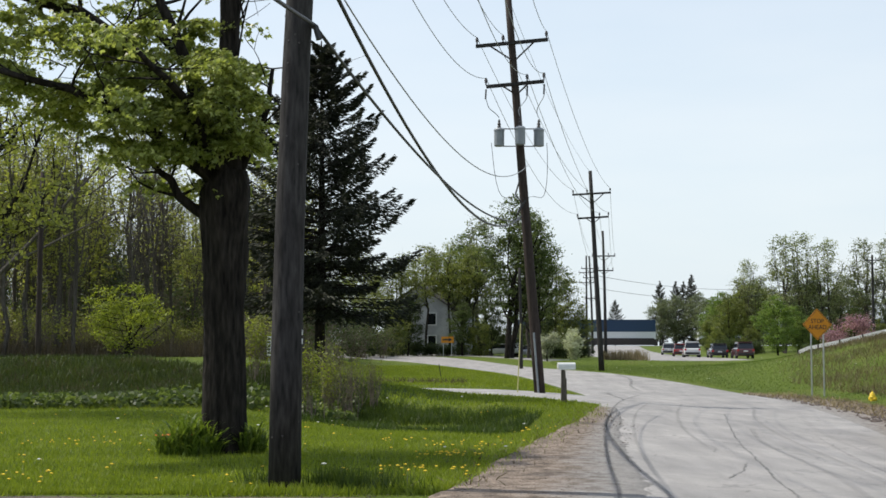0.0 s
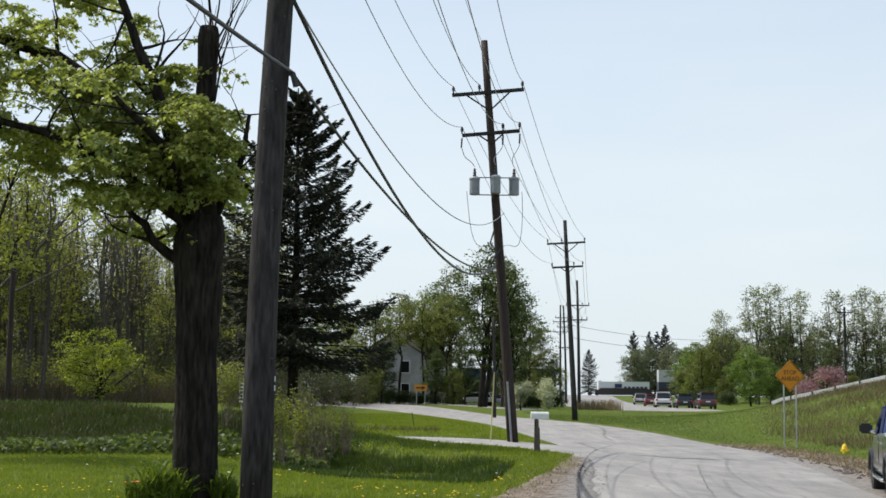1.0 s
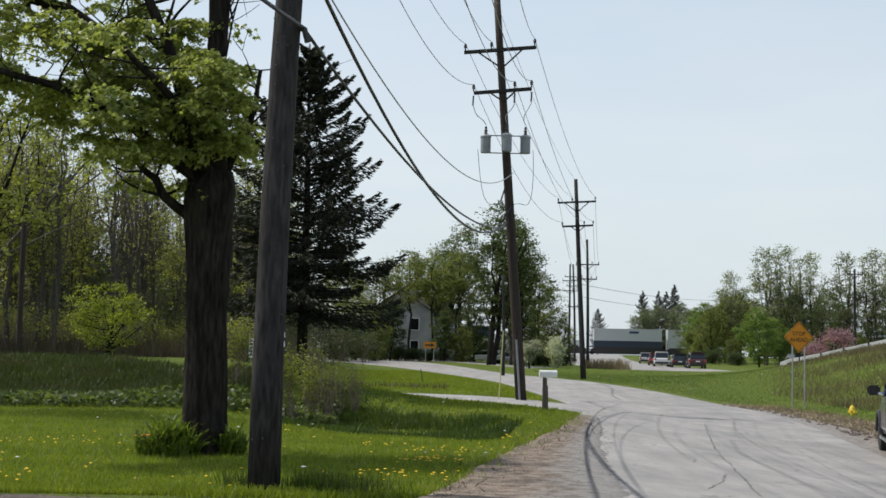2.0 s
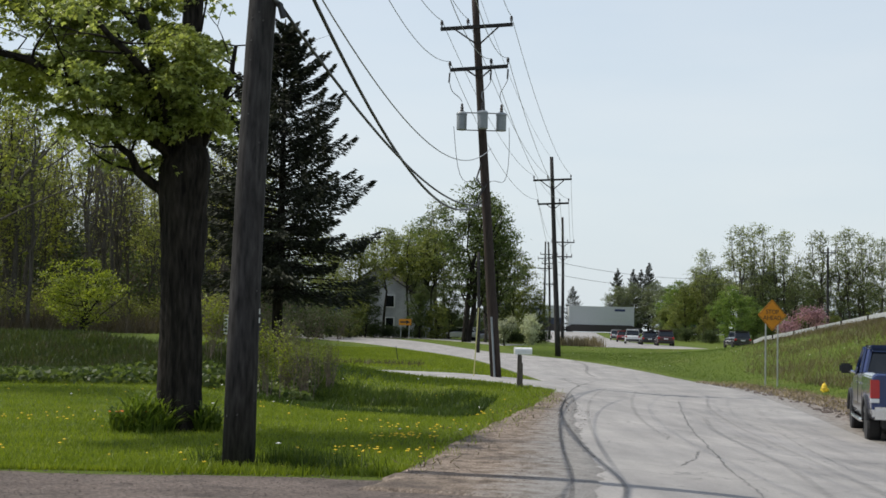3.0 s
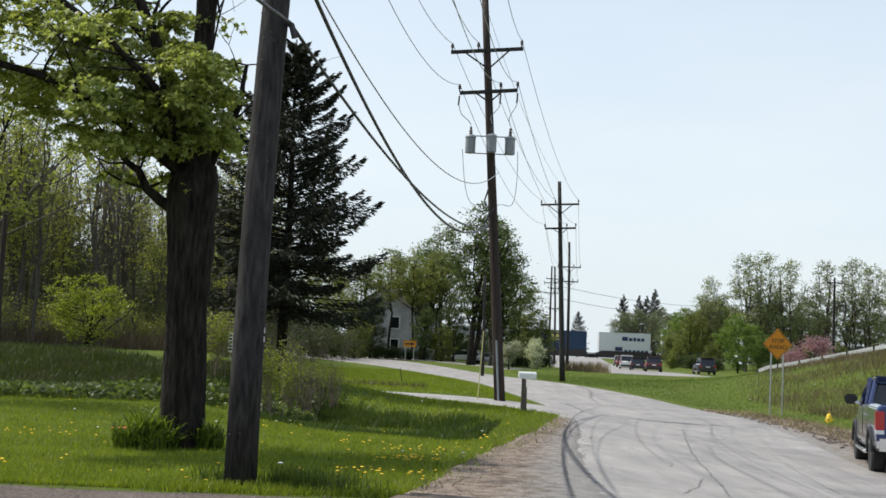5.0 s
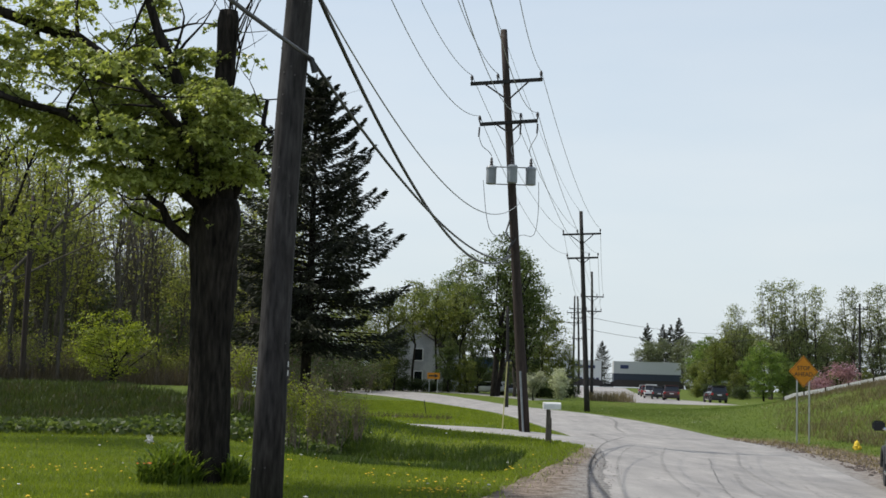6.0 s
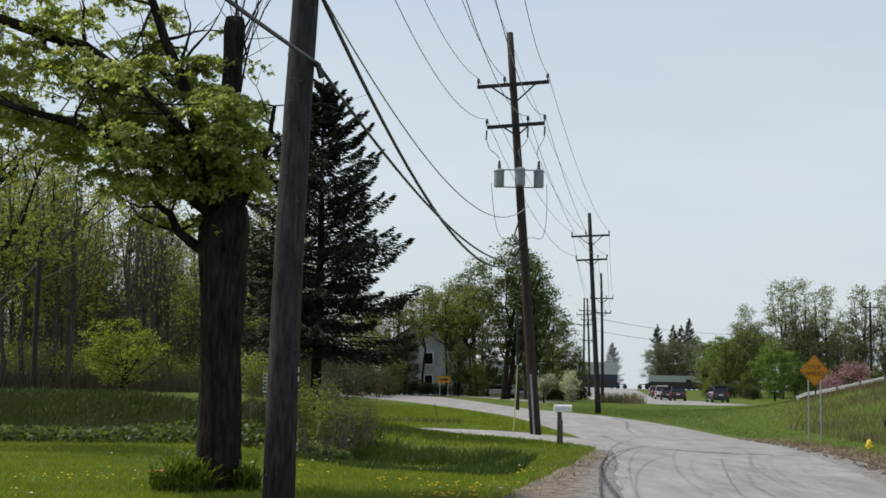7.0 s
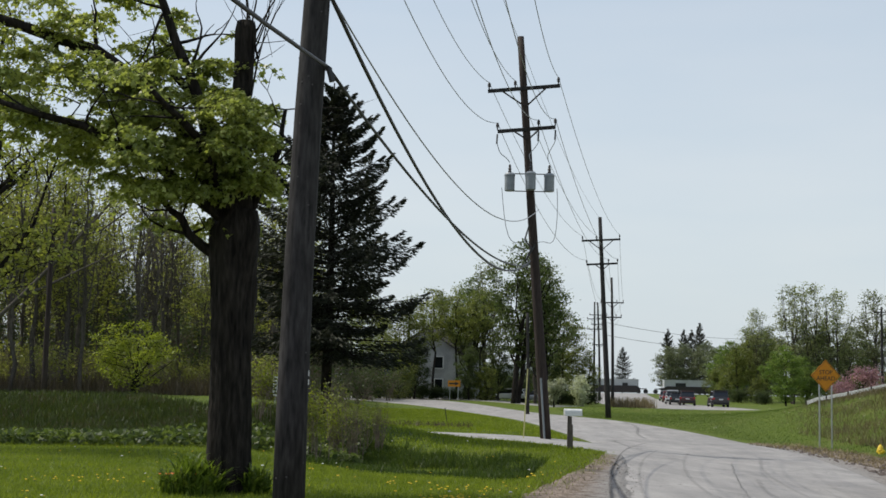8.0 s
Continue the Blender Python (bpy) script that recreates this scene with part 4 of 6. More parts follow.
place(yellow_green, [(-4.6, 138, 0.92, 10), (12.6, 152, 0.92, 90), (15.4, 152, 0.50, 33), (13.4, 165, 0.62, 200), (47.5, 215, 1.02, 190), (51.5, 222, 1.08, 10), (44.3, 210, 0.8, 130), (-9.0, 150, 1.0, 75)])
place(high_crown, [(-1.7, 143, 0.98, 0), (0.6, 141, 0.92, 120), (3.2, 139, 0.95, 240)])
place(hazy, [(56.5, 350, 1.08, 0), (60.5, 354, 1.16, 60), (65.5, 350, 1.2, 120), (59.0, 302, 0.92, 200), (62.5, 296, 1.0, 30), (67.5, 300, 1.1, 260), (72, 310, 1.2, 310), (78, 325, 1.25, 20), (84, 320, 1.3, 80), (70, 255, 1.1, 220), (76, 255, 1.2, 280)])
place(round_green, [(44.6, 181, 0.68, 0), (52.0, 255, 0.90, 90), (56.5, 250, 1.0, 200), (48.6, 184, 0.5, 300)])
place(dark_tree, [(57.8, 215, 0.92, 0), (61.5, 214, 0.80, 70), (66.5, 216, 0.85, 140), (71.0, 215, 0.85, 230), (76.5, 218, 0.9, 160), (51.2, 196, 0.62, 270), (-3.5, 135.5, 0.50, 15), (1.9, 136, 0.46, 85), (54.6, 208, 0.7, 40), (9.6, 144, 0.66, 20), (5.2, 146, 0.6, 310)])
for n, (x, y, h) in enumerate(((58.2, 364, 17.5), (64.4, 375, 18.0), (68.6, 387, 18.5), (66.7, 364, 19.5), (48.3, 381, 13.0))):
    spruce(x, y, h, 3.8, 40 + n, "far dark conifer behind the broadleaf trees", 120, 0.10)
thicket = crown_tree("thicket_tree", "low leafy tree with foliage down to the ground", 7.0, 0.08, 260, WOOD_LEAF, BARK, 0.02, 0.42, 0.40, 150, 45, 0.22, 0.5, 6, 4, 0.018, 0.3, group="far thicket trees")
place(thicket, [(44.4, 218, 0.75, 0), (45.3, 200, 0.6, 90), (54.67, 200, 0.7, 135), (47.10, 240, 0.85, 225), (53.15, 186, 0.6, 15), (57.0, 190, 0.7, 100), (61.0, 190, 0.7, 200), (13.4, 158, 0.6, 10), (66.0, 190, 0.7, 31), (71.0, 190, 0.75, 78), (-4.8, 131, 0.62, 155), (-7.6, 128, 0.7, 210), (3.6, 136, 0.55, 5), (39.0, 198, 0.36, 40)])
hedge = leafy_tree("dark_bush", "dense dark green bush under the trees", 2.0, 0.03, 270, DARK_LEAF, BARK, 5000, 0.13, 0.22, 3, 0.35, (2, 4), 1.4, 0.05, 8, 0.72, 0.0, "dark bushes behind the bend", "bush")
place(hedge, [(-5.80, 148.15, 1.3, 0), (-4.26, 140.0, 0.95, 40), (-2.6, 137.0, 0.75, 80), (-1.0, 137.0, 0.7, 120), (0.5, 138.0, 0.62, 160), (2.0, 139.0, 0.6, 200), (3.4, 140.0, 0.5, 240), (-6.89, 133.33, 1.2, 20), (-8.11, 126.32, 1.3, 70), (10.73, 160.00, 0.8, 170), (41.57, 208.70, 1.0, 10), (42.83, 200.00, 1.1, 110), (43.81, 190.48, 1.0, 210), (47.0, 173.91, 0.8, 75), (49.71, 171.43, 0.9, 225), (11.58, 145.45, 0.8, 15), (13.21, 145.45, 0.8, 65), (15.69, 150.00, 0.8, 115), (5.5, 164.0, 1.6, 30), (8.6, 166.0, 1.6, 140), (12.0, 170.0, 1.6, 250), (52.5, 178, 1.1, 15), (56, 180, 1.1, 95), (60, 182, 1.1, 185)])
white_bush = leafy_tree("blossom_bush", "round bush with white blossom beside the road", 3.4, 0.08, 231, BLOSSOM_WHITE, BARK, 5000, 0.16, 0.26, 4, 0.25, (2, 3), 0.95, 0.05, 1, 0.7, 0.0, "white blossom bushes", "bush")
place(white_bush, [(9.20, 120.00, 0.74, 0), (11.75, 120.00, 0.84, 120)])
pink = leafy_tree("crabapple_tree", "round crabapple tree full of pink blossom", 4.2, 0.1, 241, BLOSSOM_PINK, BARK, 6000, 0.17, 0.3, 4, 0.22, (2, 3), 1.35, 0.02, 1, 0.72)
place(pink, [(36.20, 120.00, 0.95, 0)])


# ---- utility poles and wires ----
def pole_thing(name, x, y, height, base_r, top_r, lean, label, material, group="line of utility poles", curve=2.0):
    """A round pole that leans by lean (x and y metres at its top)."""
    e = thing(name, x, y, float(land(x, y)) - 0.1, 0, label, "utility pole", group)
    pts = [(lean[0] * s**curve, lean[1] * s, height * s) for s in np.linspace(0, 1, 9)]
    part("shaft", Geo().tube(pts, [base_r + (top_r - base_r) * s for s in np.linspace(0, 1, 9)], 16), material, e, smooth=True)
    return e


def crossarm(e, x, y, z, half, pins, brace=0.75, tilt=0.0, thick=0.06):
    """A crossarm with pin insulators on top and two flat braces. Gives the wire places in the pole's space."""
    m = pose(x, y, z, 0, tilt, 0)
    arm = part("crossarm", Geo().box(-half, half, -thick * 2.6, -thick * 1.0, -thick, thick, m), POLE_WOOD, e, bevel=0.008)
    out = []
    for p in pins:
        b = m @ Vector((p, -thick * 1.8, thick))
        part("insulator", Geo().lathe([(0.025, 0), (0.025, 0.08), (0.055, 0.09), (0.045, 0.14), (0.06, 0.16), (0.035, 0.23), (0.02, 0.25)], 10, Matrix.Translation(b)), INSULATOR, arm)
        out.append(b + Vector((0, 0, 0.24)))
    for s in (-1, 1):
        part("brace", Geo().tube([m @ Vector((s * brace, -thick * 2.9, -thick)), m @ Vector((s * 0.05, -thick * 2.9, -0.62 * brace / 0.75))], 0.028, 4), BROWN_WOOD, e)
    return out


def wire(p, q, sag, r, material, label, name="wire"):
    p, q = Vector(p), Vector(q)
    n = 28
    pts = [p.lerp(q, i / n) - Vector((0, 0, 4 * sag * (i / n) * (1 - i / n))) for i in range(n + 1)]
    g = Geo().tube(pts, r, 6)
    return tagged(part(name, g, material, None, smooth=True), label, "wire", "overhead wires")


def at(e, p):
    return e.matrix_basis @ Vector(p)


P0X, P0Y = -6.5, -24.0
P1X, P1Y = 3.29, 46.15
P2X, P2Y = 10.18, 87.27
p0 = pole_thing("utility_pole", P0X, P0Y, 13.4, 0.19, 0.12, (0, 0), "grey wooden utility pole with two crossarms", POLE_WOOD)
p1 = pole_thing("utility_pole", P1X, P1Y, 14.0, 0.19, 0.115, (-1.06, 0), "leaning brown wooden utility pole with three grey transformers", BROWN_WOOD, curve=1.0)
p2 = pole_thing("utility_pole", P2X, P2Y, 13.0, 0.19, 0.115, (-0.65, 0), "grey wooden utility pole with two crossarms", POLE_WOOD, curve=1.0)
PINS_TOP, PINS_LOW = (-1.2, -0.30, 1.2), (-1.0, 0.42, 1.0)


def dress(e, x_of, top, low, tilt):
    a = crossarm(e, x_of(top), 0, top, 1.25, PINS_TOP, 0.75, -tilt)
    b = crossarm(e, x_of(low), 0, low, 1.0, PINS_LOW, 0.42, -tilt)
    return [at(e, p) for p in a], [at(e, p) for p in b]


def bend(lean, height, curve=2.0):
    return lambda z: lean * (z / height) ** curve


t0, l0 = dress(p0, bend(0, 13.4), 12.0, 10.4, 0.0)
t1, l1 = dress(p1, bend(-1.06, 14.0, 1.0), 12.15, 10.72, 5.5)
t2, l2 = dress(p2, bend(-0.65, 13.0, 1.0), 11.5, 9.95, 3.4)


def far_pole(x, y, h, turn, lean, arms, label):
    e = pole_thing("utility_pole", x, y, h, 0.18, 0.11, (lean, 0), label, POLE_WOOD)
    e.matrix_basis = e.matrix_basis @ pose(0, 0, 0, 0, 0, turn)
    ends = []
    for z, half in arms:
        ends.append([at(e, p) for p in crossarm(e, bend(lean, h)(z), 0, z, half, (-half * 0.95, half * 0.4, half * 0.95), half * 0.5)])
    return ends


FAR_LABEL = "far grey wooden utility pole with crossarms"
e3 = far_pole(16.69, 139.53, 13.3, 0, -0.2, ((10.7, 1.2), (9.2, 0.95)), FAR_LABEL)
e4 = far_pole(21.12, 192.00, 14.0, 10, -0.4, ((12.2, 1.3), (10.9, 1.1), (8.0, 1.0)), FAR_LABEL)
e5 = far_pole(21.17, 200.00, 14.5, -10, 0.0, ((12.0, 1.1), (10.5, 1.1)), FAR_LABEL)
e6 = far_pole(47.56, 150.00, 11.5, 0, 0.0, ((10.9, 0.9),), FAR_LABEL)
plain_pole = pole_thing("utility_pole", 5.31, 92.31, 7.0, 0.12, 0.09, (-0.1, 0), "short grey service pole without crossarms", POLE_WOOD)
e_left = pole_thing("utility_pole", -15.54, 52.17, 7.4, 0.11, 0.09, (0.05, 0), "thin dark wooden pole at the edge of the wood", BROWN_WOOD)

for a, b, s in ((t1, t2, 0.9), (l1, l2, 1.2)):
    for p, q in zip(a, b):
        wire(p, q, s, 0.011, BARE_WIRE, "thin weathered overhead wire")
for a, b in ((t2, e3[0]), (l2, e3[1]), (e3[0], e4[0]), (e3[1], e4[1])):
    for p, q in zip(a, b):
        wire(p, q, 1.0, 0.011, BARE_WIRE, "thin weathered overhead wire")
wire(at(p1, (-1.03, 0, 13.75)), at(p2, (-0.62, 0, 12.9)), 0.7, 0.008, BARE_WIRE, "thin weathered overhead wire")


def bracket_and_tanks(e):
    """Three transformer tanks round the pole, with bushings, drop leads and secondary loops."""
    zc = 9.0
    cx = bend(-1.06, 14.0, 1.0)(zc)
    for z in (zc + 0.18, zc - 0.42):
        part("mounting_bracket", Geo().box(cx - 0.56, cx + 0.56, -0.03, 0.0, z - 0.016, z + 0.016), INSULATOR, e)
    drops = ((-0.68, 0.0, -1.0), (0.02, -0.36, 0.42), (0.68, 0.0, 1.0))
    for ox, oy, pin in drops:
        m = Matrix.Translation((cx + ox, oy, zc - 0.42)) @ Matrix.Diagonal((0.92, 0.92, 0.95, 1.0))
        tank = part("transformer_tank", Geo().lathe([(0.17, 0.0), (0.19, 0.02), (0.19, 0.54), (0.205, 0.55), (0.205, 0.60), (0.15, 0.66), (0.05, 0.68)], 18, m), GREY_PAINT, e, "grey cylindrical transformer tank", smooth=False)
        part("bushing", Geo().lathe([(0.05, 0.66), (0.07, 0.72), (0.045, 0.76), (0.07, 0.81), (0.04, 0.86), (0.05, 0.92), (0.02, 0.98)], 10, m), INSULATOR, tank)
        top = Vector((cx + ox, oy, zc + 0.56))
        arm = Vector((bend(-1.06, 14.0, 1.0)(10.72) + pin, -0.1, 10.42 + 0.09 * pin))
        part("cutout", Geo().tube([arm + Vector((0, 0, 0.2)), arm + Vector((-0.02, -0.03, -0.14))], 0.032, 6), INSULATOR, e)
        side = -1 if ox < 0 else 1
        lead = [arm + Vector((0, 0, -0.15)), arm + Vector((0.1 * -side, 0, -0.45)), (arm + top) / 2 + Vector((0.18 * -1, 0, -0.1)), top + Vector((-0.12, 0, 0.25)), top]
        bow = [sum((v * float(c) for c, v in zip((((1 - s) ** 4), 4 * s * (1 - s) ** 3, 6 * (s * (1 - s)) ** 2, 4 * s ** 3 * (1 - s), s ** 4), lead)), Vector()) for s in np.linspace(0, 1, 10)]
        part("lead", Geo().tube([tuple(q) for q in bow], 0.014, 5), BARE_WIRE, e)
    low = Vector((bend(-1.06, 14.0, 1.0)(6.9) + 0.05, -0.15, 6.7))
    for ox in (-0.95, 0.95):
        a = Vector((cx + ox, 0, zc - 0.3))
        loop = [a.lerp(low, s) + Vector((ox * 0.30 * math.sin(math.pi * s), 0, -0.85 * math.sin(math.pi * s) ** 2 * 0.9)) for s in np.linspace(0, 1, 12)]
        part("secondary_loop", Geo().tube([tuple(q) for q in loop], 0.010, 5), CABLE, e)
    part("splice_rack", Geo().tube([low + Vector((-0.2, 0, 0.7)), low + Vector((-0.35, 0, 0.2)), low + Vector((-0.12, 0, -0.1)), low + Vector((-0.3, 0, -0.5)), low], 0.03, 5), CABLE, e)
    part("conduit", Geo().tube([(-0.06, -0.22, 0), (-0.22, -0.20, 2.2)], 0.035, 8), GREY_PAINT, e, "grey steel conduit strapped to the pole foot")


bracket_and_tanks(p1)

# the near pole and its cables
NX, NY = -1.77, 15.29
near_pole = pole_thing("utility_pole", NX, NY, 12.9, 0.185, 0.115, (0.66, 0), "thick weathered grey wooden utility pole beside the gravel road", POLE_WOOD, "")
tn, ln = dress(near_pole, bend(0.66, 12.9), 11.6, 10.1, -4.0)
for a, b, s in ((tn, t1, 1.3), (ln, l1, 1.5), (t0, tn, 0.9), (l0, ln, 1.2)):
    for p, q in zip(a, b):
        wire(p, q, s, 0.011, BARE_WIRE, "thin weathered overhead wire")
wire(at(near_pole, (0.64, 0, 12.85)), at(p1, (-1.03, 0, 13.75)), 0.9, 0.008, BARE_WIRE, "thin weathered overhead wire")
for z, w in ((1.75, 0.5), (1.85, 0.5)):
    part("tag", Geo().box(0.175, 0.19, -0.03, 0.03, z - 0.03, z + 0.03), WHITE_PAINT, near_pole, "small white tag")
rngk = np.random.default_rng(9)
for _ in range(18):
    w, z = rngk.uniform(3.4, 6.0), rngk.uniform(0.3, 6.5)
    r = 0.185 - 0.0054 * z
    c = Vector((0.66 * (z / 12.9) ** 2 + r * math.cos(w), r * math.sin(w), z))
    part("knot", Geo().lathe([(0.003, 0.0022), (0.011, 0.002), (0.013, -0.008)], 8, Matrix.Translation(c) @ Vector((math.cos(w), math.sin(w), 0)).to_track_quat("Z", "Y").to_matrix().to_4x4()), INSULATOR, near_pole)
ca = at(near_pole, (0.30, -0.05, 5.35))
cb = at(near_pole, (0.28, -0.05, 6.25))
part("cable_hook", Geo().tube([(0.16, 0, 6.3), (0.24, -0.05, 6.33), (0.28, -0.05, 6.25)], 0.025, 6), STEEL, near_pole)
part("cable_clamp", Geo().tube([(0.22, -0.05, 5.38), (0.32, -0.05, 5.32), (0.36, -0.05, 5.18)], 0.04, 6), CABLE, near_pole)
q1 = at(p1, (-0.62, -0.15, 6.05))
wire(ca, q1, 0.74, 0.022, CABLE, "black service cable hung between poles", "cable")
wire(cb, q1 + Vector((0, 0, 0.12)), 1.42, 0.028, CABLE, "thick black service cable hung between poles", "cable")
wire(cb, at(p1, (-0.35, -0.12, 7.95)), 1.3, 0.012, BARE_WIRE, "thin weathered service wire")
wire(at(p0, (0.15, 0, 6.3)), ca, 1.2, 0.022, CABLE, "black service cable hung between poles", "cable")
wire(at(p0, (0.15, 0, 7.0)), cb, 1.2, 0.030, CABLE, "thick black service cable hung between poles", "cable")


for a, b, s in ((at(p2, (-0.25, 0, 5.4)), e6[0][0], 2.2), (at(p2, (-0.25, 0, 6.2)), e6[0][2], 2.0), (e6[0][0], Vector((110, 120, 12)), 2.0), (e6[0][2], Vector((110, 121, 12)), 2.0)):
    wire(a, b, s, 0.014, CABLE, "thin dark overhead line")
end_pole = pole_thing("utility_pole", 110, 120.5, 12.5, 0.18, 0.11, (0, 0), "far grey wooden utility pole without crossarms", POLE_WOOD)


# ---- roadside things ----
def mailbox():
    x, y = 3.53, 40.00
    e = thing("mailbox", x, y, float(land(x, y)), 8, "white metal mailbox on a weathered wooden post", "mailbox")
    part("post", Geo().prism([(-0.07, -0.1), (0.07, -0.1), (0.06, 0.95), (-0.05, 0.97)], -0.06, 0.06), POST_WOOD, e, bevel=0.012)
    part("back_post", Geo().prism([(0.02, -0.1), (0.13, -0.1), (0.12, 0.72), (0.03, 0.75)], 0.07, 0.15), POST_WOOD, e, bevel=0.01)
    out = [(-0.085, 0.97)] + [(0.085 * math.cos(math.pi * (1 - s)), 1.09 + 0.085 * math.sin(math.pi * (1 - s))) for s in np.linspace(0, 1, 9)] + [(0.085, 0.97)]
    turn = pose(0.1, 0, 0, 0, 0, 90)
    part("box", Geo().prism(out, -0.26, 0.24, turn), WHITE_PAINT, e, bevel=0.006)
    part("door", Geo().prism([(a * 1.05, 0.968 + (b - 0.97) * 1.04) for a, b in out], 0.243, 0.262, turn), WHITE_PAINT, e)


def letters(text, size, parent, m, material, name="lettering"):
    cu = bpy.data.curves.new(name, "FONT")
    cu.body, cu.size, cu.align_x, cu.align_y, cu.extrude = text, size, "CENTER", "CENTER", 0.004
    tmp = bpy.data.objects.new(name, cu)
    scene.collection.objects.link(tmp)
    me = bpy.data.meshes.new_from_object(tmp.evaluated_get(bpy.context.evaluated_depsgraph_get()))
    bpy.data.objects.remove(tmp)
    bpy.data.curves.remove(cu)
    me.transform(m)
    me.materials.clear()
    return part(name, me, material, parent)


def stop_sign():
    x, y = 15.20, 55.17
    e = thing("warning_sign", x, y, float(land(x, y)), 12, "amber diamond road sign on two steel posts", "road sign")
    h, k = 0.645, 2.92
    for s in (-1, 1):
        part("post", Geo().box(s * 0.27 - 0.022, s * 0.27 + 0.022, 0.0, 0.05, -0.1, 2.75 if s > 0 else 2.6), STEEL, e)
    part("panel", Geo().prism([(0, k - h), (h, k), (0, k + h), (-h, k)], -0.012, 0.0), YELLOW_SIGN, e)
    for a, b in (((0, k - h + 0.05), (h - 0.05, k)), ((h - 0.05, k), (0, k + h - 0.05)), ((0, k + h - 0.05), (-h + 0.05, k)), ((-h + 0.05, k), (0, k - h + 0.05))):
        part("border", Geo().tube([(a[0], -0.014, a[1]), (b[0], -0.014, b[1])], 0.008, 4), BLACK_PAINT, e)
    for text, dz in (("STOP", 0.13), ("AHEAD", -0.12)):
        letters(text, 0.245, e, pose(0, -0.018, k + dz, 90, 0, 0), BLACK_PAINT)


def hydrant():
    x, y = 15.75, 50.00
    e = thing("fire_hydrant", x, y, float(land(x, y)) - 0.24, 20, "yellow cast-iron fire hydrant in the grass", "hydrant", scale=0.85)
    body = part("body", Geo().lathe([(0.16, 0), (0.16, 0.04), (0.10, 0.05), (0.10, 0.42), (0.135, 0.44), (0.135, 0.48), (0.12, 0.50), (0.115, 0.56), (0.08, 0.64), (0.03, 0.67), (0.03, 0.72)], 18), YELLOW_PAINT, e, smooth=False)
    for w in (0, 90, 180):
        part("outlet", Geo().lathe([(0.055, 0.08), (0.055, 0.17), (0.07, 0.17), (0.07, 0.20), (0.02, 0.20), (0.02, 0.23)], 12, pose(0, 0, 0.38, 0, 0, w) @ pose(0, 0, 0, 90, 0, 0)), YELLOW_PAINT, body)


def arrow_sign():
    x, y = 0.44, 133.33
    e = thing("arrow_sign", x, y, float(land(x, y)), 0, "amber rectangular curve sign with a black arrow", "road sign")
    for s in (-0.4, 0.4):
        part("post", Geo().box(s - 0.03, s + 0.03, 0, 0.06, -0.1, 1.9), STEEL, e)
    part("panel", Geo().box(-0.61, 0.61, -0.02, 0, 1.35, 1.96), YELLOW_SIGN, e)
    part("arrow", Geo().prism([(-0.48, 1.58), (0.1, 1.58), (0.1, 1.46), (0.5, 1.655), (0.1, 1.85), (0.1, 1.73), (-0.48, 1.73)], -0.03, -0.021), BLACK_PAINT, e)


def marker_stake(x, y, h, lean, material, label):
    e = thing("marker_stake", x, y, float(land(x, y)) - 0.05, 0, label, "marker stake")
    part("rod", Geo().tube([(0, 0, 0), (lean, 0, h)], 0.022, 6), material, e)


def guard_rail():
    line = along([(26.2, 100.2), (26.7, 96), (27.8, 86), (29.4, 70), (31.2, 45)], 1.9)
    e = thing("guard_rail", 0, 0, 0, 0, "pale steel guard rail along the embankment road", "guard rail")
    pts = [(x, y, float(land(x, y)) + 0.80) for x, y in line]
    pts[0] = (pts[0][0], pts[0][1], pts[0][2] - 0.2)
    g = Geo()
    prof = [(0.0, -0.13), (-0.05, -0.09), (-0.05, -0.05), (0.0, -0.015), (0.0, 0.015), (-0.05, 0.05), (-0.05, 0.09), (0.0, 0.13), (0.03, 0.13), (0.03, -0.13)]
    for i, p in enumerate(pts):
        d = Vector(pts[min(i + 1, len(pts) - 1)]) - Vector(pts[max(i - 1, 0)])
        side = Vector((d.y, -d.x, 0)).normalized() * -1
        for u, w in prof:
            q = Vector(p) + side * -u
            g.v.append((q.x, q.y, q.z + w))
    k = len(prof)
    for i in range(len(pts) - 1):
        for j in range(k):
            g.f.append((i * k + j, i * k + (j + 1) % k, (i + 1) * k + (j + 1) % k, (i + 1) * k + j))
    part("rail", g, RAIL_PAINT, e)
    for p in pts[::2]:
        part("post", Geo().box(p[0] - 0.08, p[0] + 0.08, p[1] - 0.08, p[1] + 0.08, p[2] - 0.95, p[2] + 0.16), POLE_WOOD, e)


def house():
    x, y = -1.2, 158.0
    e = thing("house", x, y, float(land(x, y)) - 0.1, -18, "grey-white two-storey house half hidden by trees", "house")
    wall = part("wall", Geo().prism([(-4.0, 0), (4.0, 0), (4.0, 5.2), (0, 7.8), (-4.0, 5.2)], -5, 5), SIDING, e)
    for s in (-1, 1):
        part("roof", Geo().prism([(0, 7.85), (s * 4.5, 4.95), (s * 4.5, 5.12), (0, 8.05)], -5.4, 5.4), ROOFING, e)
    for wx in (-2.0, 1.6):
        for wz in (0.9, 3.4):
            w = part("window", Geo().box(wx - 0.55, wx + 0.55, -5.06, -5.0, wz, wz + 1.4), WHITE_PAINT, e)
            part("pane", Geo().box(wx - 0.45, wx + 0.45, -5.075, -5.062, wz + 0.08, wz + 1.32), DARK_GLASS, w)


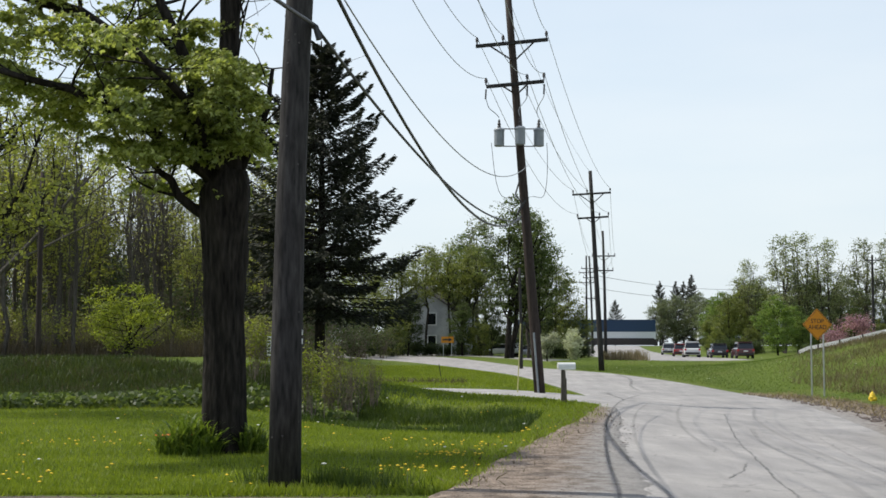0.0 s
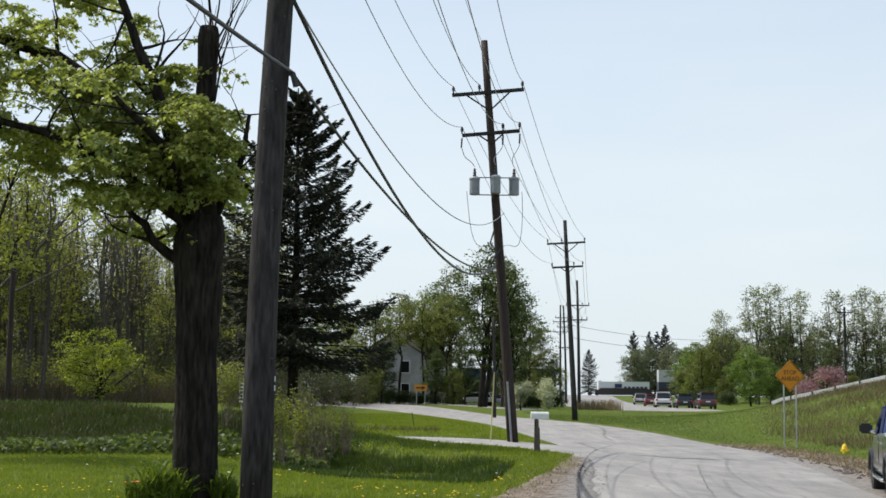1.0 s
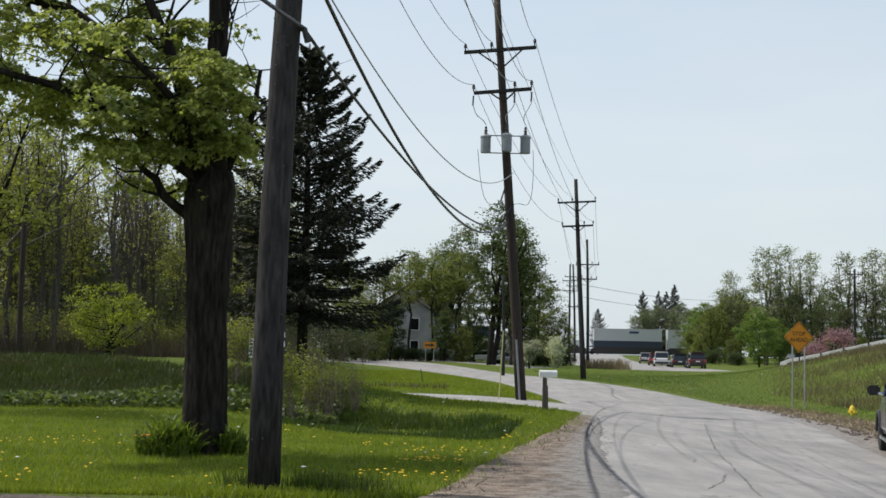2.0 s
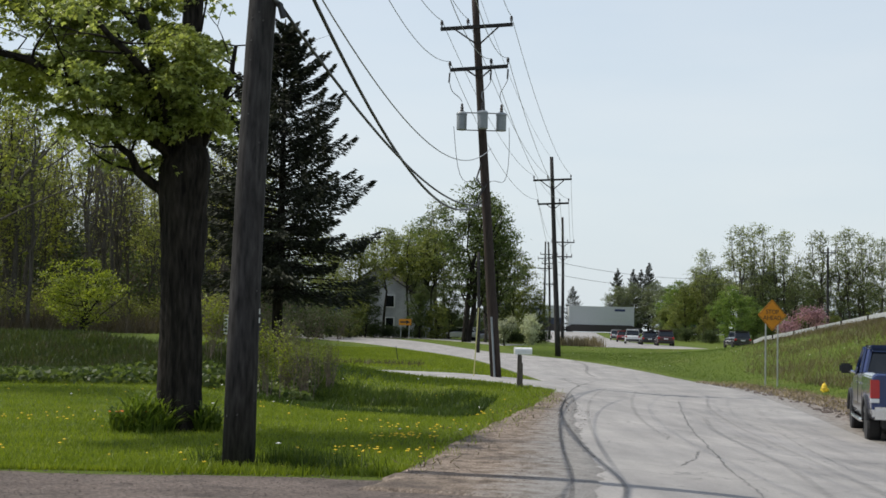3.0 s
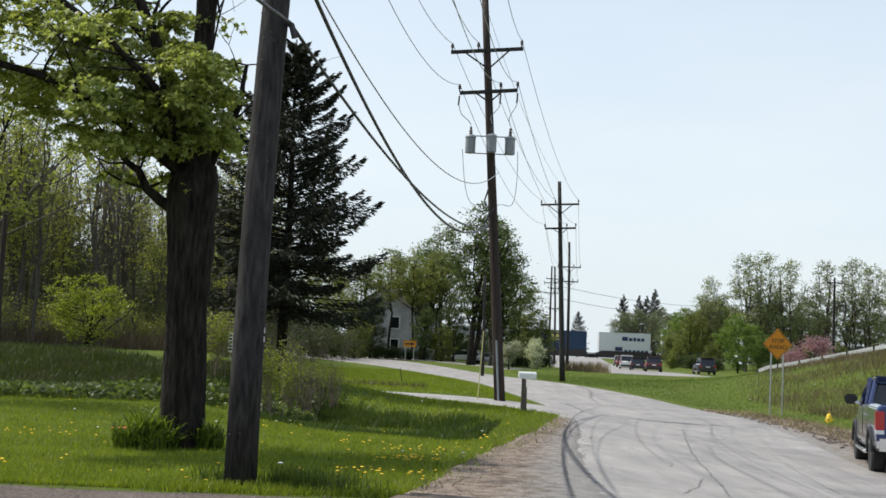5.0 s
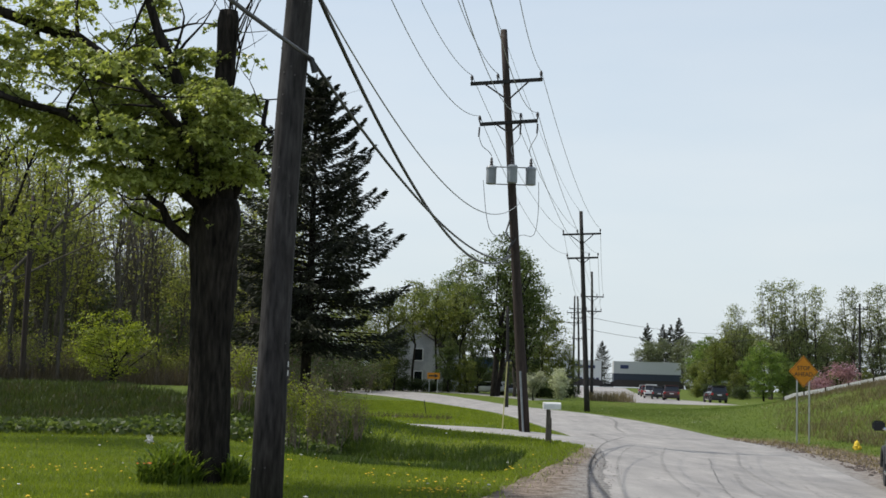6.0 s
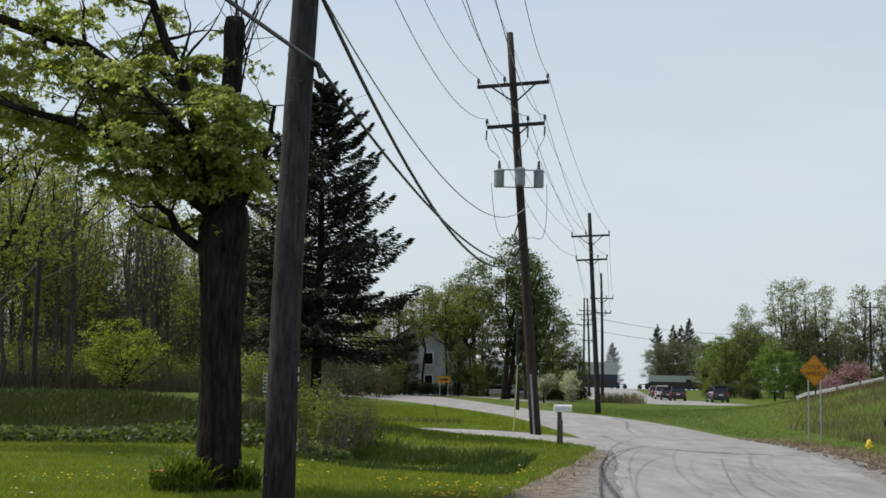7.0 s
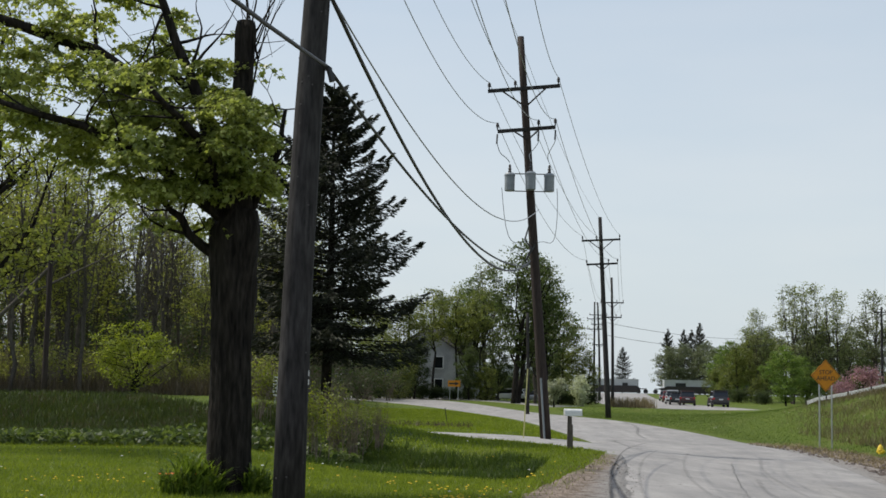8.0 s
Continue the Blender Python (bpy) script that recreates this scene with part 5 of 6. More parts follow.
def service_sign(x, y):
    e = thing("roadside_sign", x, y, float(land(x, y)), 0, "small white sign on a thin post", "sign")
    part("post", Geo().box(-0.02, 0.02, 0, 0.04, -0.1, 1.5), STEEL, e)
    part("panel", Geo().box(-0.10, 0.10, -0.015, 0, 0.75, 1.60), WHITE_PAINT, e)
    for k in range(5):
        part("marking", Geo().box(-0.06, 0.06, -0.02, -0.016, 0.82 + 0.155 * k, 0.92 + 0.155 * k), BLACK_PAINT, e)


mailbox()
stop_sign()
hydrant()
arrow_sign()
marker_stake(2.47, 45.28, 2.4, 0.12, STAKE_YELLOW, "pale yellow fibreglass marker stake in the verge")
marker_stake(-0.08, 66.67, 0.75, -0.12, BLACK_PAINT, "thin dark stake leaning in the verge")
guard_rail()
house()
service_sign(-7.67, 60.00)


# ---- vehicles ----
def loft(rings):
    """Closed rings of equal length joined to a skin, ends capped."""
    g, k = Geo(), len(rings[0])
    for r in rings:
        g.v += [tuple(p) for p in r]
    for i in range(len(rings) - 1):
        for j in range(k):
            g.f.append((i * k + j, i * k + (j + 1) % k, (i + 1) * k + (j + 1) % k, (i + 1) * k + j))
    g.f.append(tuple(range(k))[::-1])
    g.f.append(tuple((len(rings) - 1) * k + j for j in range(k)))
    return g


def section(y, w, z0, z1, round_top=0.06, tuck=0.04):
    """One cross-section of a car body, half width w from z0 to z1."""
    m = (z0 + z1) / 2
    return [(-w + tuck, y, z0), (w - tuck, y, z0), (w, y, z0 + 0.12), (w, y, m), (w - 0.01, y, z1 - round_top), (w - round_top, y, z1), (-w + round_top, y, z1), (-w + 0.01, y, z1 - round_top), (-w, y, m), (-w, y, z0 + 0.12)]


def wheel(e, x, y, r, width, rim_mat=RIM):
    m = pose(x, y, r, 0, 90, 0)
    t = part("wheel", Geo().lathe([(r * 0.62, -width / 2), (r * 0.93, -width / 2), (r, -width * 0.35), (r, width * 0.35), (r * 0.93, width / 2), (r * 0.62, width / 2)], 24, m), TYRE, e)
    g = Geo().lathe([(0.03, -width * 0.42), (r * 0.60, -width * 0.40), (r * 0.63, -width * 0.5), (r * 0.63, width * 0.5), (r * 0.60, width * 0.40), (0.03, width * 0.42)], 20, m)
    part("rim", g, rim_mat, t)


def road_car(x, y, turn, paint, label, tall=1.68, length=4.6, width=1.84, name="suv"):
    e = thing(name, x, y, float(land(x, y)) + 0.06, turn, label, "car", "queue of cars at the crossing")
    w, L, belt = width / 2, length / 2, tall * 0.60
    body = part("body", loft([section(-L, w - 0.12, 0.40, belt - 0.12), section(-L + 0.12, w - 0.03, 0.28, belt), section(-L + 0.9, w, 0.24, belt + 0.02), section(0.4, w, 0.24, belt), section(L - 1.2, w, 0.24, belt - 0.06), section(L - 0.25, w - 0.06, 0.26, belt - 0.24), section(L, w - 0.2, 0.38, belt - 0.40)]), paint, e, bevel=0.02)
    top = tall
    part("cabin_glass", loft([section(-L + 0.10, w - 0.14, belt - 0.03, belt + 0.05, 0.03, 0.0), section(-L + 0.42, w - 0.18, belt - 0.03, top - 0.06, 0.08, -0.06), section(0.2, w - 0.18, belt - 0.03, top - 0.05, 0.08, -0.06), section(1.05, w - 0.16, belt - 0.03, belt + 0.03, 0.03, 0.0)]), DARK_GLASS, e)
    part("roof", loft([section(-L + 0.30, w - 0.24, top - 0.10, top - 0.03, 0.03), section(-L + 0.6, w - 0.20, top - 0.10, top, 0.04), section(0.0, w - 0.20, top - 0.10, top, 0.04), section(0.3, w - 0.24, top - 0.11, top - 0.04, 0.03)]), paint, e, bevel=0.01)
    for s in (-1, 1):
        for k in (-1, 1):
            wheel(e, s * (w - 0.10), k * (L - 0.86), 0.34, 0.22)
        part("tail_light", Geo().box(s * (w - 0.16) - 0.11, s * (w - 0.16) + 0.11, -L - 0.015, -L + 0.2, belt - 0.26, belt - 0.06), RED_LENS, e)
        part("headlight", Geo().box(s * (w - 0.30) - 0.14, s * (w - 0.30) + 0.14, L - 0.2, L + 0.005, belt - 0.5, belt - 0.38), CLEAR_LENS, e)
        part("pillar", Geo().tube([(s * (w - 0.16), -L + 0.2, belt), (s * (w - 0.22), -L + 0.5, top - 0.06)], 0.05, 6), paint, e)
        part("mirror", Geo().box(s * (w + 0.08) - 0.09, s * (w + 0.08) + 0.09, 0.75, 0.85, belt, belt + 0.14), BLACK_PAINT, e)
    part("bumper", Geo().box(-w + 0.12, w - 0.12, -L - 0.05, -L + 0.1, 0.34, 0.56), BLACK_PAINT, e, bevel=0.02)
    part("number_plate", Geo().box(-0.22, 0.22, -L - 0.03, -L - 0.008, belt - 0.30, belt - 0.19), WHITE_PAINT, e)
    return e


def pickup(x, y, turn):
    """A crew-cab pickup: the origin lies under its rear left corner, it faces +y."""
    e = thing("pickup_truck", x, y, float(land(x + 1, y + 2)) - 0.02, turn, "dark blue and silver pickup truck parked on the dirt verge", "pickup truck")
    W, L = 2.0, 5.85
    o = Matrix.Translation((W / 2, L / 2, 0))

    def ring(y, hw, z0, z1, rt=0.07, tuck=0.05):
        return [tuple(o @ Vector(p)) for p in section(y, hw, z0, z1, rt, tuck)]
    part("bed", loft([ring(-2.86, 0.97, 0.62, 1.36), ring(-2.78, 0.99, 0.60, 1.40), ring(-1.1, 1.0, 0.56, 1.40), ring(-0.92, 1.0, 0.56, 1.40)]), BLUE_CAR, e, "dark blue load bed", bevel=0.02)
    part("lower_body", loft([ring(-2.84, 0.985, 0.50, 0.82), ring(-1.0, 1.012, 0.46, 0.82), ring(1.4, 1.012, 0.46, 0.82), ring(2.6, 0.985, 0.48, 0.80)]), GREY_TRIM, e, "silver lower body band", bevel=0.02)
    part("cab", loft([ring(-0.88, 1.0, 0.56, 1.36), ring(0.6, 1.0, 0.56, 1.33), ring(1.4, 1.0, 0.56, 1.28)]), GREY_TRIM, e, "silver cab side", bevel=0.02)
    part("hood", loft([ring(1.42, 0.99, 0.56, 1.28, 0.12), ring(2.3, 0.97, 0.60, 1.20, 0.14), ring(2.85, 0.92, 0.62, 1.08, 0.14)]), GREY_TRIM, e, bevel=0.02)
    part("cab_glass", loft([ring(-0.86, 0.90, 1.30, 1.34, 0.02, 0), ring(-0.70, 0.82, 1.30, 1.84, 0.08, -0.07), ring(0.45, 0.82, 1.30, 1.86, 0.08, -0.07), ring(1.25, 0.90, 1.27, 1.32, 0.02, 0)]), DARK_GLASS, e)
    part("roof", loft([ring(-0.78, 0.80, 1.80, 1.88, 0.04), ring(-0.5, 0.82, 1.80, 1.92, 0.05), ring(0.35, 0.82, 1.80, 1.92, 0.05), ring(0.6, 0.79, 1.78, 1.86, 0.03)]), BLUE_CAR, e, bevel=0.01)
    for s in (-1, 1):
        sx = W / 2 + s
        for a, b in (((-0.86, 0.93, 1.36), (-0.70, 0.82, 1.84)), ((-0.0, 0.93, 1.34), (-0.02, 0.83, 1.86)), ((1.25, 0.93, 1.30), (0.45, 0.82, 1.86))):
            part("pillar", Geo().tube([(W / 2 + s * a[1], L / 2 + a[0], a[2]), (W / 2 + s * b[1], L / 2 + b[0], b[2])], 0.055, 6), BLUE_CAR, e)
        part("tail_light", Geo().box(W / 2 + s * 0.92 - 0.085, W / 2 + s * 0.92 + 0.085, 0.045, 0.25, 0.92, 1.28), RED_LENS, e, bevel=0.012)
        part("reverse_light", Geo().box(W / 2 + s * 0.92 - 0.08, W / 2 + s * 0.92 + 0.08, 0.042, 0.2, 0.84, 0.915), CLEAR_LENS, e)
        mir = part("mirror", Geo().box(W / 2 + s * 1.17 - 0.14, W / 2 + s * 1.17 + 0.14, L / 2 + 1.02, L / 2 + 1.12, 1.30, 1.52), BLACK_PAINT, e, bevel=0.04)
        part("mirror_arm", Geo().tube([(W / 2 + s * 0.95, L / 2 + 1.08, 1.32), (W / 2 + s * 1.10, L / 2 + 1.08, 1.36)], 0.035, 6), CHROME, mir)
        for yy in (1.18, 4.78):
            wheel(e, W / 2 + s * 0.86, yy, 0.41, 0.27)
            arc = [(W / 2 + s * 1.0, yy + 0.49 * math.cos(w), 0.43 + 0.49 * math.sin(w)) for w in np.linspace(0.05, math.pi - 0.05, 14)]
            part("wheel_arch", Geo().tube(arc, 0.045, 6), BLACK_PAINT, e)
        part("door_seam", Geo().box(W / 2 + s * 1.004 - 0.004, W / 2 + s * 1.004 + 0.004, L / 2 + 0.0, L / 2 + 0.012, 0.6, 1.3), BLACK_PAINT, e)
        for yy in (-0.72, 0.16):
            part("door_handle", Geo().box(W / 2 + s * 1.015 - 0.02, W / 2 + s * 1.015 + 0.02, L / 2 + yy, L / 2 + yy + 0.2, 1.12, 1.16), CHROME, e)
        part("step_bar", Geo().tube([(W / 2 + s * 0.98, 1.8, 0.42), (W / 2 + s * 1.02, 2.0, 0.40), (W / 2 + s * 1.02, 4.0, 0.40), (W / 2 + s * 0.98, 4.2, 0.42)], 0.045, 8), CHROME, e)
    part("tailgate", Geo().box(0.20, W - 0.20, 0.035, 0.09, 0.78, 1.36), BLUE_CAR, e, bevel=0.02)
    bump_er = part("rear_bumper", Geo().box(0.02, W - 0.02, -0.10, 0.14, 0.52, 0.76), CHROME, e, "chrome rear bumper", bevel=0.05)
    part("tow_hitch", Geo().box(W / 2 - 0.06, W / 2 + 0.06, -0.2, 0.1, 0.40, 0.50), BLACK_PAINT, bump_er)
    part("underbody", Geo().box(0.25, W - 0.25, 0.2, L - 0.3, 0.34, 0.62), BLACK_PAINT, e)
    return e


pickup(9.13, 26.09, -14.0)
WHITE_CAR = plain("white_car_paint", (0.72, 0.72, 0.72), 0.3, 0, 1.0, 0.04)
SILVER_CAR = plain("silver_car_paint", (0.42, 0.42, 0.43), 0.3, 0.4, 1.0, 0.04)
RED_CAR = plain("red_car_paint", (0.22, 0.012, 0.016), 0.3, 0.1, 1.0, 0.05)
MAROON_CAR = plain("maroon_car_paint", (0.065, 0.012, 0.016), 0.3, 0.2, 1.0, 0.05)
BLACK_CAR = plain("black_car_paint", (0.014, 0.015, 0.018), 0.25, 0.1, 1.0, 0.05)
# each car: its look and its way, (seconds, x, y, heading)
QUEUE = [
    ("silver_car", SILVER_CAR, "pale silver car waiting at the rail crossing", 1.5, 4.5, [(0, 30.15, 181.82, -7.6), (1.7, 30.87, 188.98, -8), (3.4, 31.83, 200.00, -9), (8, 31.93, 201.68, -9)]),
    ("red_car", RED_CAR, "red car waiting in the queue", 1.5, 4.4, [(0, 28.70, 164.38, -7.6), (1.7, 29.50, 172.66, -8), (3.4, 30.15, 184.62, -9), (4.6, 30.23, 187.50, -9), (8, 30.39, 188.98, -9)]),
    ("white_suv", WHITE_CAR, "white sport utility car waiting in the queue", 1.7, 4.6, [(0, 27.90, 152.87, -6.9), (0.9, 27.95, 153.85, -7.2), (1.5, 27.83, 157.89, -7.6), (2.8, 28.10, 163.27, -8.3), (3.4, 28.07, 165.52, -9), (4.6, 28.21, 171.43, -9), (6.3, 28.41, 173.91, -9), (8, 28.41, 173.91, -9)]),
    ("black_sedan", BLACK_CAR, "black car waiting in the queue", 1.5, 4.6, [(0, 29.51, 146.34, -4.1), (0.9, 29.26, 148.15, -4.8), (1.5, 28.62, 150.94, -5.8), (2.8, 28.40, 153.85, -6.9), (4.3, 28.19, 161.07, -8), (6.3, 27.93, 165.52, -9), (8, 27.78, 166.67, -9)]),
    ("maroon_suv", MAROON_CAR, "dark maroon sport utility car at the end of the queue", 1.68, 4.7, [(0, 31.06, 141.18, -3.4), (0.9, 30.41, 142.01, -4.1), (1.5, 29.28, 143.71, -4.8), (2.8, 28.72, 146.34, -6.2), (3.4, 28.34, 147.24, -6.2), (4.3, 27.94, 150.00, -7.2), (5.2, 27.72, 151.90, -8), (6.3, 27.53, 155.84, -8.3), (8, 27.50, 157.89, -9)]),
    ("black_suv", BLACK_CAR, "black sport utility car joining the queue", 1.75, 4.8, [(0, 46.44, 133.33, 8.5), (1.7, 38.41, 136.36, 5), (2.8, 35.35, 139.53, 1.5), (3.4, 34.29, 141.18, 0.1), (4.0, 33.43, 142.01, -1.3), (4.6, 32.04, 143.71, -2.4), (5.2, 31.87, 144.58, -2.7), (6.3, 29.82, 143.71, -0.6), (7.1, 29.58, 145.45, -2), (8, 28.96, 147.24, -3.4)]),
]
movers = []
for name, paint, label, tall, length, way in QUEUE:
    c = road_car(way[0][1], way[0][2], way[0][3], paint, label, tall, length, name=name)
    movers.append((c, [(t, pose(x, y, float(land(x, y)) + 0.07, 0, 0, a)) for t, x, y, a in way]))
for x, y, a, paint in ((6.45, 150.0, 75, WHITE_CAR), (9.5, 151.0, 80, SILVER_CAR)):
    c = road_car(x, y, a, paint, "pale car parked under the trees", 1.32, 4.4, name="parked_car")

# ---- the container train ----
RAIL_Y, RAIL_Z = 320.0, 1.62
TRAIN_SPEED = 17.33
BLUE_BOX = plain("blue_container_paint", (0.012, 0.040, 0.095), 0.55)
GREY_BOX = plain("pale_grey_container_paint", (0.46, 0.47, 0.47), 0.55)
WHITE_BOX = plain("white_container_paint", (0.66, 0.67, 0.68), 0.55)
NAVY_BOX = plain("dark_container_paint", (0.030, 0.040, 0.065), 0.55)
WELL_PAINT = plain("dark_railcar_paint", (0.035, 0.028, 0.026), 0.7)
LOGO_BLUE = plain("navy_lettering", (0.02, 0.03, 0.10), 0.5)
LOGO_GOLD = plain("gold_lettering", (0.60, 0.50, 0.16), 0.5)


def container(x0, x1, low, paint, label, marks):
    """A corrugated shipping container with corner posts, rails and plain bars for its lettering."""
    l, h = x1 - x0, 2.85
    z0 = RAIL_Z + (0.40 if low else 3.25)
    e = thing("shipping_container", (x0 + x1) / 2, RAIL_Y, z0, 0, label, "container", "containers of the train")
    g, n = Geo(), int(l / 0.28)
    prof = []
    for i in range(n):
        a = -l / 2 + 0.12 + (l - 0.24) * i / n
        w = (l - 0.24) / n
        prof += [(a, 0.0), (a + w * 0.3, 0.0), (a + w * 0.45, 0.035), (a + w * 0.85, 0.035)]
    prof.append((l / 2 - 0.12, 0.0))
    for y, s in ((-1.2, 1), (1.2, -1)):
        for z in (0.1, h - 0.1):
            g.v += [(x, y + s * d, z) for x, d in prof]
    k = len(prof)
    for o in (0, 2 * k):
        for i in range(k - 1):
            g.f.append((o + i, o + i + 1, o + k + i + 1, o + k + i))
    part("side", g, paint, e)
    part("roof", Geo().box(-l / 2 + 0.05, l / 2 - 0.05, -1.2, 1.2, h - 0.06, h - 0.01), paint, e)
    part("floor", Geo().box(-l / 2 + 0.05, l / 2 - 0.05, -1.2, 1.2, 0.02, 0.1), paint, e)
    for s in (-1, 1):
        part("end", Geo().box(s * (l / 2 - 0.06) - 0.03, s * (l / 2 - 0.06) + 0.03, -1.18, 1.18, 0.1, h - 0.05), paint, e)
        for y in (-1.16, 1.16):
            part("corner_post", Geo().box(s * (l / 2 - 0.08) - 0.08, s * (l / 2 - 0.08) + 0.08, y - 0.07, y + 0.07, 0, h), paint, e)
    for z in (0.06, h - 0.06):
        part("side_rail", Geo().box(-l / 2, l / 2, -1.235, -1.17, z - 0.06, z + 0.06), paint, e)
    for u0, u1, v0, v1, mat in marks:
        part("marking", Geo().box(u0 * l, u1 * l, -1.255, -1.238, v0 * h, v1 * h), mat, e)
    movers.append((e, [(t, pose((x0 + x1) / 2 - TRAIN_SPEED * t, RAIL_Y, z0)) for t in TRAIN_TIMES]))
    return e


def well_car(x0, x1):
    e = thing("well_car", (x0 + x1) / 2, RAIL_Y, RAIL_Z, 0, "dark low container railcar of the passing train", "railcar", "railcars of the train")
    l = x1 - x0
    for y in (-1.42, 1.34):
        part("side_sill", Geo().prism([(-l / 2, 0.45), (-l / 2 + 1.2, 0.12), (l / 2 - 1.2, 0.12), (l / 2, 0.45), (l / 2, 1.2), (l / 2 - 1.0, 1.75), (-l / 2 + 1.0, 1.75), (-l / 2, 1.2)], y, y + 0.08), WELL_PAINT, e)
    for s in (-1, 1):
        part("platform", Geo().box(s * (l / 2 + 0.5) - 1.0, s * (l / 2 + 0.5) + 1.0, -1.35, 1.35, 0.95, 1.15), WELL_PAINT, e)
        for d in (-0.85, 0.85):
            part("wheelset", Geo().lathe([(0.42, -0.8), (0.46, -0.78), (0.46, -0.66), (0.1, -0.64), (0.1, 0.64), (0.46, 0.66), (0.46, 0.78), (0.42, 0.8)], 18, pose(s * (l / 2 + 0.6) + d, 0, 0.46, 90, 0, 0)), BLACK_PAINT, e)
    movers.append((e, [(t, pose((x0 + x1) / 2 - TRAIN_SPEED * t, RAIL_Y, RAIL_Z)) for t in TRAIN_TIMES]))


TRAIN_TIMES = [i / 10 for i in range(81)]
BARS = lambda mat: [(-0.05, 0.06, 0.35, 0.68, mat), (0.08, 0.15, 0.35, 0.60, mat), (0.17, 0.22, 0.35, 0.64, mat), (0.24, 0.30, 0.35, 0.60, mat), (0.32, 0.38, 0.35, 0.60, mat)]
BOXED = [(-0.06, 0.16, 0.82, 0.88, LOGO_GOLD), (-0.06, 0.16, 0.22, 0.28, LOGO_GOLD), (-0.06, -0.05, 0.28, 0.82, LOGO_GOLD), (0.15, 0.16, 0.28, 0.82, LOGO_GOLD), (-0.03, 0.03, 0.42, 0.68, LOGO_GOLD), (0.045, 0.085, 0.42, 0.68, LOGO_GOLD), (0.095, 0.13, 0.42, 0.68, LOGO_GOLD)]
LETTERED = [(-0.18, -0.04, 0.5, 0.82, LOGO_BLUE)] + [(a, a + 0.055, 0.18, 0.6, LOGO_BLUE) for a in (0.0, 0.08, 0.16, 0.24, 0.32, 0.40)]
# start and end along the rails at the clip's start, lower box and upper box
LOADS = [
    (17.6, 33.7, (NAVY_BOX, "dark blue steel shipping container", []), (BLUE_BOX, "dark blue steel shipping container", [])),
    (33.9, 49.9, (WHITE_BOX, "white steel shipping container", []), (BLUE_BOX, "dark blue steel shipping container", [])),
    (60.0, 72.0, (WHITE_BOX, "white steel shipping container with dark lettering", LETTERED), None),
    (74.2, 90.2, (NAVY_BOX, "dark blue steel shipping container", []), (GREY_BOX, "pale grey steel shipping container", [(0.02, 0.16, 0.62, 0.8, LOGO_BLUE)])),
    (91.6, 107.0, (GREY_BOX, "pale grey steel shipping container", []), (GREY_BOX, "pale grey steel shipping container", [(0.2, 0.36, 0.62, 0.8, LOGO_BLUE)])),
    (113.3, 129.2, (BLUE_BOX, "dark blue steel shipping container", []), (BLUE_BOX, "dark blue steel container with a gold boxed mark", BOXED)),
    (132.1, 144.3, (WHITE_BOX, "white steel shipping container with dark lettering", LETTERED), (WHITE_BOX, "white steel shipping container with navy lettering", BARS(LOGO_BLUE))),
    (147.2, 163.0, (NAVY_BOX, "dark blue steel shipping container", []), (GREY_BOX, "pale grey steel shipping container", [(-0.4, -0.28, 0.4, 0.7, LOGO_BLUE)])),
    (170.2, 182.8, (GREY_BOX, "pale grey steel shipping container", [(0.2, 0.3, 0.45, 0.7, BLACK_PAINT)]), None),
    (188.8, 202.0, (GREY_BOX, "pale grey steel shipping container with a dark mark", [(-0.3, -0.12, 0.42, 0.75, BLACK_PAINT)]), None),
    (205.0, 221.0, (NAVY_BOX, "dark blue steel shipping container", []), None),
]
for a, b, low, high in LOADS:
    well_car(a - 0.4, b + 0.4)
    container(a, b, True, low[0], low[1], low[2])
    if high:
        container(a, b, False, high[0], high[1], high[2])
part_track = Geo()
for y in (-0.75, 0.75):
    part_track.box(-300, 400, RAIL_Y + y - 0.04, RAIL_Y + y + 0.04, RAIL_Z - 0.15, RAIL_Z - 0.002)
bed = tagged(part("railway_track", part_track, STEEL), "steel rails on a low stone ballast bed", "railway track", kind="structure")
part("ballast", Geo().prism([(-2.6, -0.55), (2.6, -0.55), (1.6, 0.0), (-1.6, 0.0)], -300, 400, Matrix.Translation((0, RAIL_Y, RAIL_Z - 0.06)) @ pose(0, 0, 0, 0, 0, -90)), GRAVEL, bed)


# ---- grass, flowers and other small growth ----
rngg = np.random.default_rng(77)


def shoulder_x(y):
    return np.interp(y, [14.6, 18.9, 24, 31, 38, 44, 50, 60, 66, 88, 106], [-0.05, 0.75, 1.75, 3.15, 4.1, 4.6, 4.7, 4.5, 4.1, 2.1, -0.9])


def scatter(n, x0, x1, y0, y1, keep=None, patch=0.0, near=0.0):
    """Random places on the land within a rectangle; patch thins them in clumps, near crowds them to low y."""
    u = rngg.uniform(0, 1, n)
    y = y0 + (y1 - y0) * u ** (1 + near)
    x = rngg.uniform(x0, x1, n)
    ok = np.ones(n, bool) if keep is None else keep(x, y)
    if patch:
        ok &= (np.sin(x * 2.1 + 1.3 * np.sin(y * 1.7)) + np.sin(y * 1.9 + 1.7 * np.sin(x * 1.3)) + rngg.normal(size=n) * 0.5) > patch
    x, y = x[ok], y[ok]
    return np.stack([x, y, land(x, y)], 1)


def growth(name, me, material, label, category):
    me.materials.append(material)
    tagged(new(name, me), label, category, kind="stuff")


